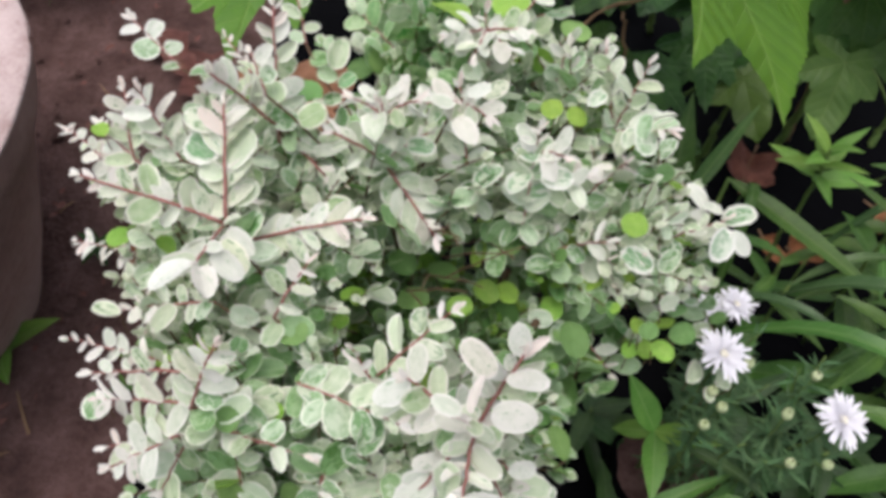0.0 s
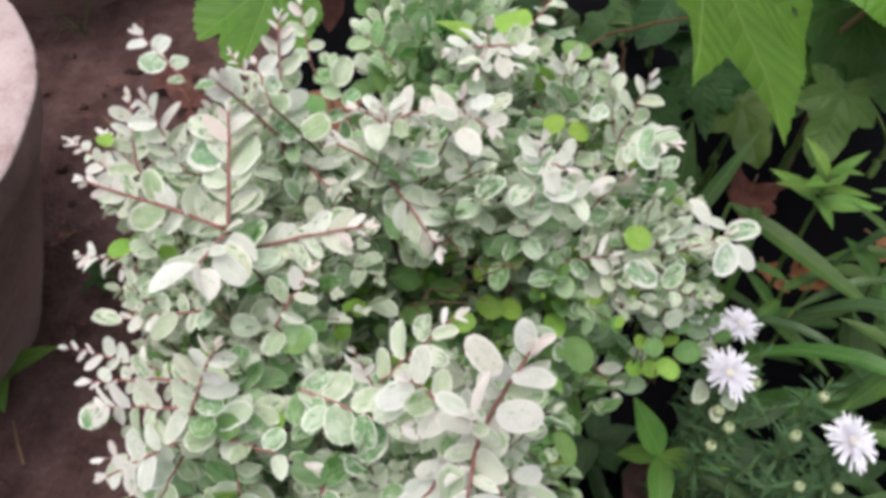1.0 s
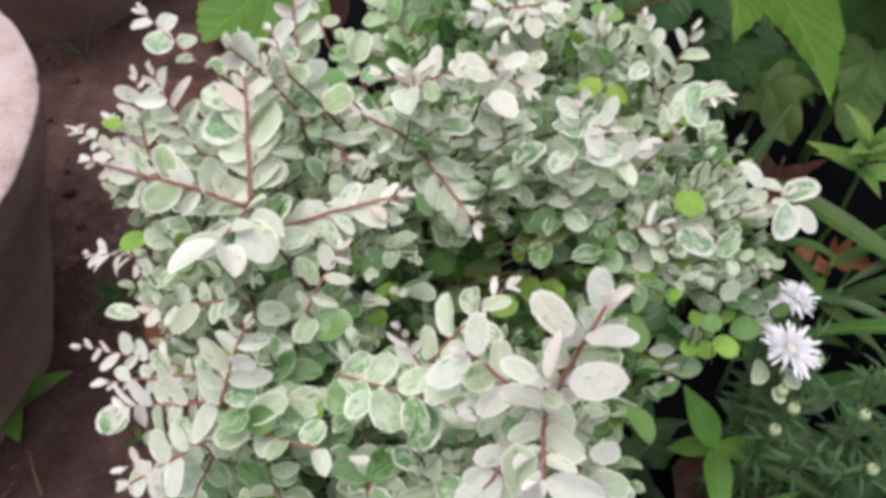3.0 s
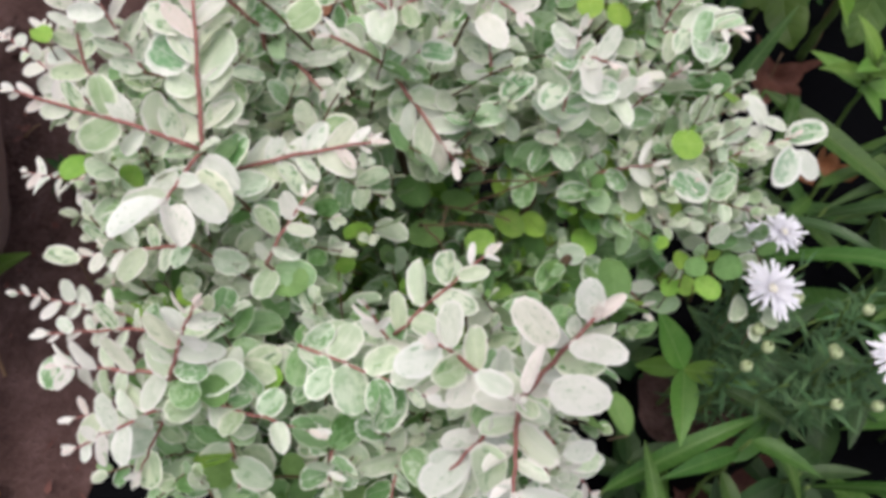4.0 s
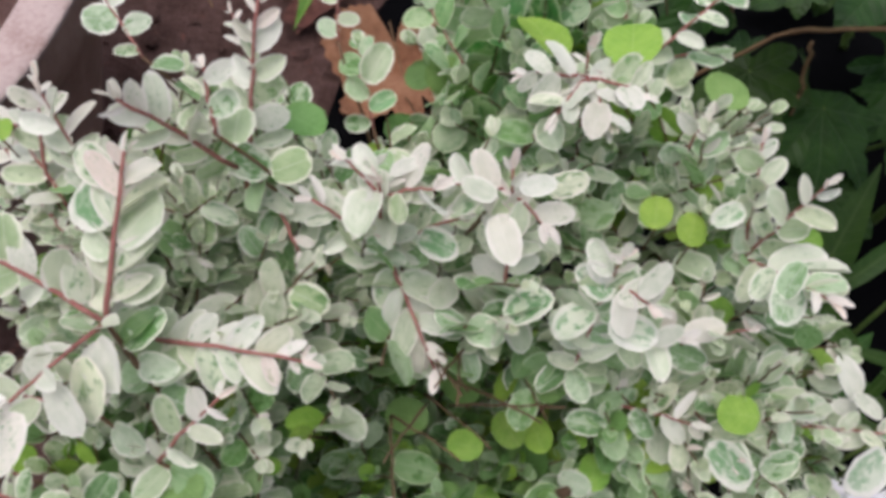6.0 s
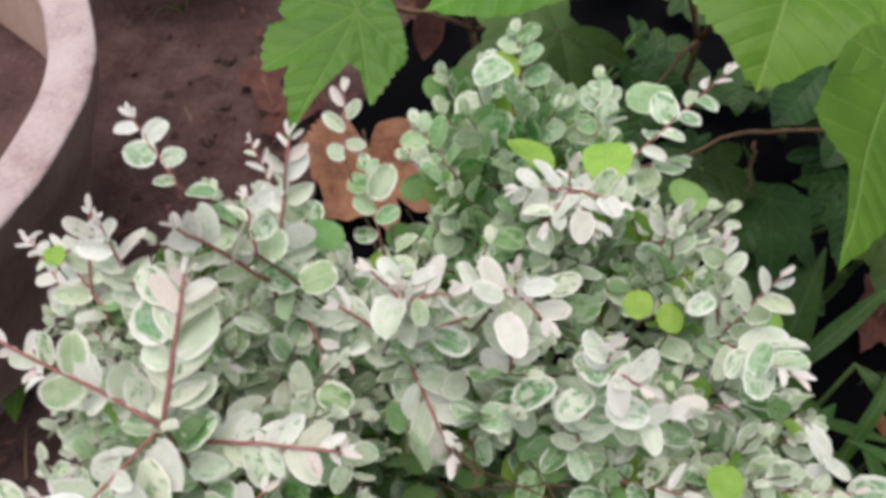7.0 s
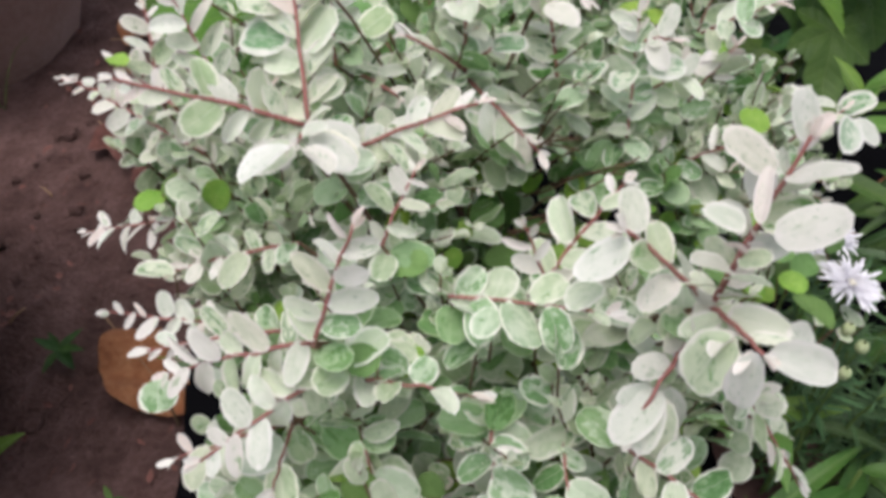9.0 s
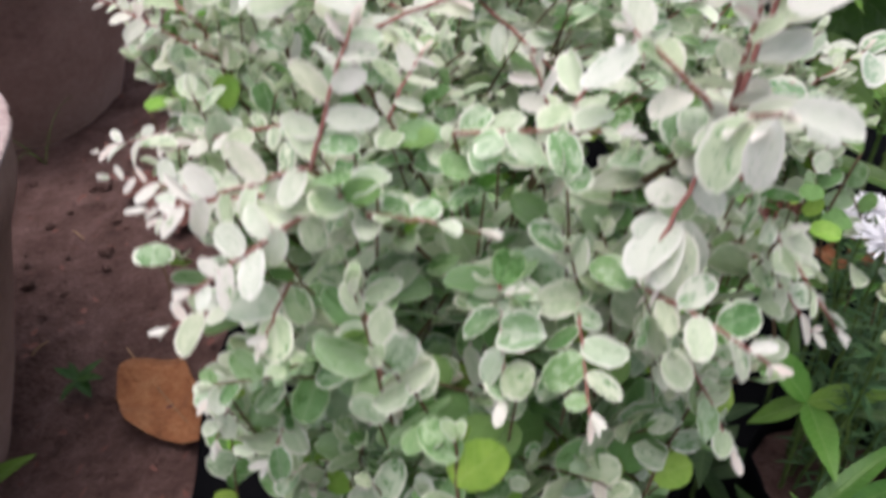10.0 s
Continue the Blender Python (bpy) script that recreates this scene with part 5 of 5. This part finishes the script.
for n, (a, b, l, *wide) in enumerate((((0.160, -0.085, 0.19), (0.30, -0.015, 0.255), 0.03, 1.35), ((0.245, 0.0, 0.27), (0.335, -0.035, 0.24), 0.015, 1.6), ((0.262, 0.008, 0.29), (0.335, -0.02, 0.26), 0.015, 0.9),
                             ((0.30, -0.005, 0.20), (0.352, -0.085, 0.17), 0.03, 1.8), ((0.315, 0.185, 0.27), (0.43, 0.112, 0.28), 0.03, 1.1), ((0.38, 0.21, 0.26), (0.51, 0.24, 0.27), 0.04, 1.1), ((0.31, 0.16, 0.22), (0.52, 0.03, 0.26), 0.10), ((0.36, 0.22, 0.2), (0.56, 0.10, 0.24), 0.12), ((0.40, 0.12, 0.2), (0.60, 0.16, 0.22), 0.12), ((0.30, 0.20, 0.2), (0.34, 0.34, 0.24), 0.12),
                             ((0.44, 0.30, 0.2), (0.62, 0.30, 0.22), 0.14), ((0.28, -0.10, 0.16), (0.38, -0.25, 0.2), 0.10), ((0.36, -0.06, 0.18), (0.52, -0.12, 0.2), 0.10), ((0.22, -0.08, 0.16), (0.17, -0.20, 0.16), 0.08), ((0.48, 0.20, 0.2), (0.50, 0.38, 0.24), 0.12))):
    arching_blade(a, b, l, n, *wide)


# ---- white asters ----
PETAL = [raw_mesh("petal", v, f, M_PETAL, u) for v, f, u in (blade(lambda v: w * (0.4 + 0.6 * v) * (1 - max(0, v - 0.85) * 5.0), 5, 2, 0.2, c, 0.0, True) for w, c in ((0.085, 0.12), (0.075, 0.35), (0.09, -0.1)))]


def aster_head(root, at, facing, r, seed, petals=150):
    rng = random.Random(seed)
    at = np.array(at, float)
    n = unit(facing)
    frame_axes = basis((0.3, 1, 0), n)
    head = turned([(r * 0.02, r * 0.16), (r * 0.12, r * 0.14), (r * 0.2, r * 0.04), (r * 0.14, -r * 0.12), (r * 0.04, -r * 0.3)], 14)
    for v in head.verts:
        v.co = Vector((at + frame_axes[:, 0] * v.co.x + frame_axes[:, 1] * v.co.y + n * v.co.z).tolist())
    disc = part("flower_head", head, M_DISC, root, "pale yellow disc ringed by narrow white petals")
    for k in range(petals):
        a = math.tau * k / petals + rng.uniform(-0.06, 0.06)
        lift = (0.02, 0.35, 0.75, 1.15)[k % 4] + rng.uniform(-0.22, 0.22)
        out = frame_axes[:, 0] * math.cos(a) + frame_axes[:, 1] * math.sin(a)
        along = out * math.cos(lift) + n * math.sin(lift)
        placed("petal", PETAL[k % 3], basis(along, n), at + out * r * 0.14, r * rng.uniform(0.62, 1.1) * (0.98, 0.88, 0.66, 0.46)[k % 4], disc)


def aster(foot, heads, buds, tops, seed, label):
    rng = random.Random(seed)
    root = thing("aster_plant", label, "flower plant", "white asters", at=foot)
    foot = np.array(foot, float)
    fine = Mass()
    needle = [blade(lance(0.07), 5, 2, 0.2, c, 0.0, True) for c in (0.1, 0.3, -0.15)]
    ends = [np.array(h[0]) for h in heads] + [np.array(b) for b in buds] + [np.array(t) for t in tops]
    for e in ends:
        start = foot + np.array([rng.uniform(-0.03, 0.03), rng.uniform(-0.03, 0.03), rng.uniform(0.0, 0.12)])
        pts = curve(start, e - np.array([0, 0, 0.006]), 0.04, 12, 0.002, rng)
        tube_part("flower_stem", pts, 0.0018, 0.0008, M_GREENSTEM, root)
        for k in range(46):
            u = rng.uniform(0.25, 0.98)
            i = min(int(u * 12), 11)
            p = pts[i] + (pts[i + 1] - pts[i]) * (u * 12 - i)
            a = rng.uniform(0, math.tau)
            fine.add(needle[k % 3], basis((math.cos(a), math.sin(a), rng.uniform(-0.2, 0.9)), (0, 0, 1)), p, rng.uniform(0.015, 0.032))
    for n, (at, facing, r) in enumerate(heads):
        aster_head(root, at, facing, r, seed * 7 + n)
    for b in buds:
        bm = turned([(0.0006, -0.006), (0.0035, -0.003), (0.0048, 0.001), (0.0038, 0.005), (0.0015, 0.007)], 10)
        bmesh.ops.translate(bm, verts=bm.verts, vec=Vector(b))
        part("bud", bm, M_BUD, root, "closed greenish white bud")
    fine.build("fine_leaves", M_FINE, root, "fine needle-like dark green leaves")


aster((0.26, 0.03, 0.03), [((0.241, 0.024, 0.425), (0.1, -0.5, 1), 0.0215), ((0.262, 0.083, 0.410), (0.1, -0.3, 1), 0.0165), ((0.239, 0.080, 0.405), (-0.3, -0.3, 1), 0.0135)],
      [(0.246, -0.010, 0.392), (0.236, -0.001, 0.403), (0.27, 0.03, 0.40), (0.235, -0.02, 0.375)], [(0.29, 0.07, 0.39), (0.27, 0.05, 0.38), (0.30, 0.03, 0.37), (0.28, -0.02, 0.35)], 3, "aster plant with white flowers and fine dark leaves")
aster((0.33, 0.0, 0.03), [((0.355, 0.0, 0.373), (0.2, -0.5, 1), 0.023)],
      [(0.310, 0.001, 0.367), (0.325, 0.018, 0.335), (0.34, 0.04, 0.37), (0.35, -0.03, 0.34), (0.32, -0.03, 0.335)], [(0.33, 0.05, 0.37), (0.30, -0.03, 0.34), (0.38, 0.03, 0.34), (0.36, 0.07, 0.36)], 5, "aster plant with one white flower and several buds")
nursery_bag((0.27, 0.02, 0.03), 0.07, 0.14)


# ---- dry leaves and bits on the ground ----
def dry_leaf(at, turn_deg, size, material, label, shape="heart", curl=0.5, tilt=(0, 0, 1), seed=0):
    v, f, u = LOBED[shape]
    rng = random.Random(seed)
    v = np.array(v, float)
    v[:, 2] = curl * v[:, 0] ** 2 * 2 + curl * 0.5 * (v[:, 1] - 0.4) ** 2 + 0.07 * np.sin(v[:, 0] * 9 + seed) * np.cos(v[:, 1] * 5) + 0.05 * np.sin(v[:, 1] * 11 + seed + v[:, 0] * 6)
    v[:, 2] -= v[:, 2].min()
    a = radians(turn_deg)
    root = thing("dry_leaf", label, "dry leaf", "fallen dry leaves", at=at)
    turn = basis((math.sin(a), math.cos(a), 0), tilt)
    placed("leaf_blade", raw_mesh("leaf_blade", v, f, material, u), turn, np.array(at), size, root)
    rib = [np.array(at) + turn @ (np.array([0.0, y, curl * 0.5 * (y - 0.4) ** 2 + 0.06]) * size) for y in (-0.28, -0.12, 0.0, 0.25, 0.5, 0.75)]
    tube_part("leaf_stalk", rib, 0.0016, 0.0007, M_BROWNSTEM, root)


dry_leaf((-0.485, 0.328, 0.012), 139, 0.165, M_DRY, "curled orange dry leaf lying on soil", "block", 0.35, (0, 0, 1), 1)
dry_leaf((-0.62, 0.80, 0.014), 140, 0.13, M_DRYDARK, "dry reddish brown leaf on bare soil", "fallen", 0.3, (0, 0, 1), 2)
dry_leaf((-0.50, 0.76, 0.014), 200, 0.12, M_DRYDARK, "dry red-brown leaf at the edge of the plastic", "fallen", 0.3, (0, 0, 1), 3)
dry_leaf((-0.325, 0.625, 0.045), 146, 0.19, M_TAN, "large curled tan dry leaf behind the shrub", "ragged", 0.55, (0, -0.2, 1), 4)
dry_leaf((0.445, 0.590, 0.045), 200, 0.085, M_RUST, "crumpled red-brown dry leaf on black plastic", "broad", 0.9, (0, -0.3, 1), 5)
dry_leaf((0.425, 0.39, 0.10), 150, 0.05, M_DRY, "small orange dry leaf caught between plants", "fallen", 0.8, (0, -0.2, 1), 6)
dry_leaf((0.465, 0.375, 0.10), 100, 0.045, M_DRY, "curled orange dry leaf caught between plants", "heart", 0.9, (0.2, -0.3, 1), 13)
dry_leaf((0.63, 0.50, 0.05), 120, 0.10, M_DRY, "orange dry leaf on black plastic", "fallen", 0.5, (0, -0.2, 1), 7)
dry_leaf((-0.54, -0.12, 0.014), 170, 0.11, M_DRY, "orange brown dry leaf on soil", "fallen", 0.35, (0, 0, 1), 8)
dry_leaf((0.30, -0.02, 0.05), 170, 0.12, M_DRYDARK, "red-brown dry leaf under the aster", "broad", 0.6, (0, 0, 1), 9)


dry_leaf((-0.66, 1.12, 0.014), 60, 0.12, M_DRY, "tan dry leaf beside the planter", "fallen", 0.5, (0, 0, 1), 10)
dry_leaf((-0.55, 1.05, 0.014), 200, 0.11, M_DRYDARK, "brown dry leaf on soil behind the shrub", "fallen", 0.5, (0, 0, 1), 11)
dry_leaf((-0.42, 1.02, 0.05), 100, 0.10, M_DRYDARK, "brown dry leaf at the edge of the plastic", "fallen", 0.6, (0, 0, 1), 12)


def sprout(at, n, size, material, label, seed, rise=0.4):
    rng = random.Random(seed)
    root = thing("weed_sprout", label, "weed", "small weeds", at=at)
    at = np.array(at, float)
    mesh = [raw_mesh("leaf", *[b for b in blade(lance(0.2), 6, 4, 0.2, 0.2, 0.05, True, k)][:2], material, blade(lance(0.2), 6, 4, 0.2, 0.2, 0.05, True, k)[2]) for k in range(2)]
    tube_part("stem", curve(at, at + np.array([0, 0, 0.02]), 0, 4), 0.0015, 0.001, M_GREENSTEM, root)
    for k in range(n):
        a = math.tau * k / n + rng.uniform(-0.4, 0.4)
        placed("leaf", mesh[k % 2], basis((math.cos(a), math.sin(a), rise + rng.uniform(-0.2, 0.2)), (0, 0, 1)), at + np.array([0, 0, 0.018]), size * rng.uniform(0.7, 1.1), root)


sprout((-0.575, 0.325, 0.0), 6, 0.045, M_DARK, "tiny green weed sprouting from soil", 1)
sprout((-0.650, 0.135, 0.0), 9, 0.11, M_FRESH, "low bright green weed growing beside the planter", 2, 0.55)
sprout((-0.45, 0.10, 0.0), 3, 0.03, M_LANCE, "tiny green seedling in the soil", 3)


def grass(at, n, seed):
    rng = random.Random(seed)
    root = thing("grass_tuft", "few thin grass blades at the planter's foot", "grass", at=at)
    for k in range(n):
        a = rng.uniform(0, math.tau)
        end = np.array(at) + np.array([0.1 * math.cos(a), 0.1 * math.sin(a), rng.uniform(0.04, 0.12)])
        tube_part("grass_blade", curve(at, end, 0.05, 8), 0.0014, 0.0004, M_GREENSTEM, root, "", 4)


grass((-0.86, 0.93, 0.0), 3, 1)
for n, (x, y, a, ln) in enumerate(((-0.70, 0.67, 2.4, 0.035), (-0.60, -0.02, 0.5, 0.06), (-0.66, 0.4, 1.0, 0.03), (-0.58, 0.05, 2.2, 0.07))):
    d = np.array([math.cos(a), math.sin(a), 0]) * ln / 2
    v, f = tube(curve(np.array([x, y, 0.008]) - d, np.array([x, y, 0.010]) + d, 0.006, 6), 0.002, 0.0012)
    tagged(new("twig_litter", raw_mesh("twig_litter", v, f, M_BROWNSTEM)), "short dry tan twig lying on soil", "twig", "fallen twigs")
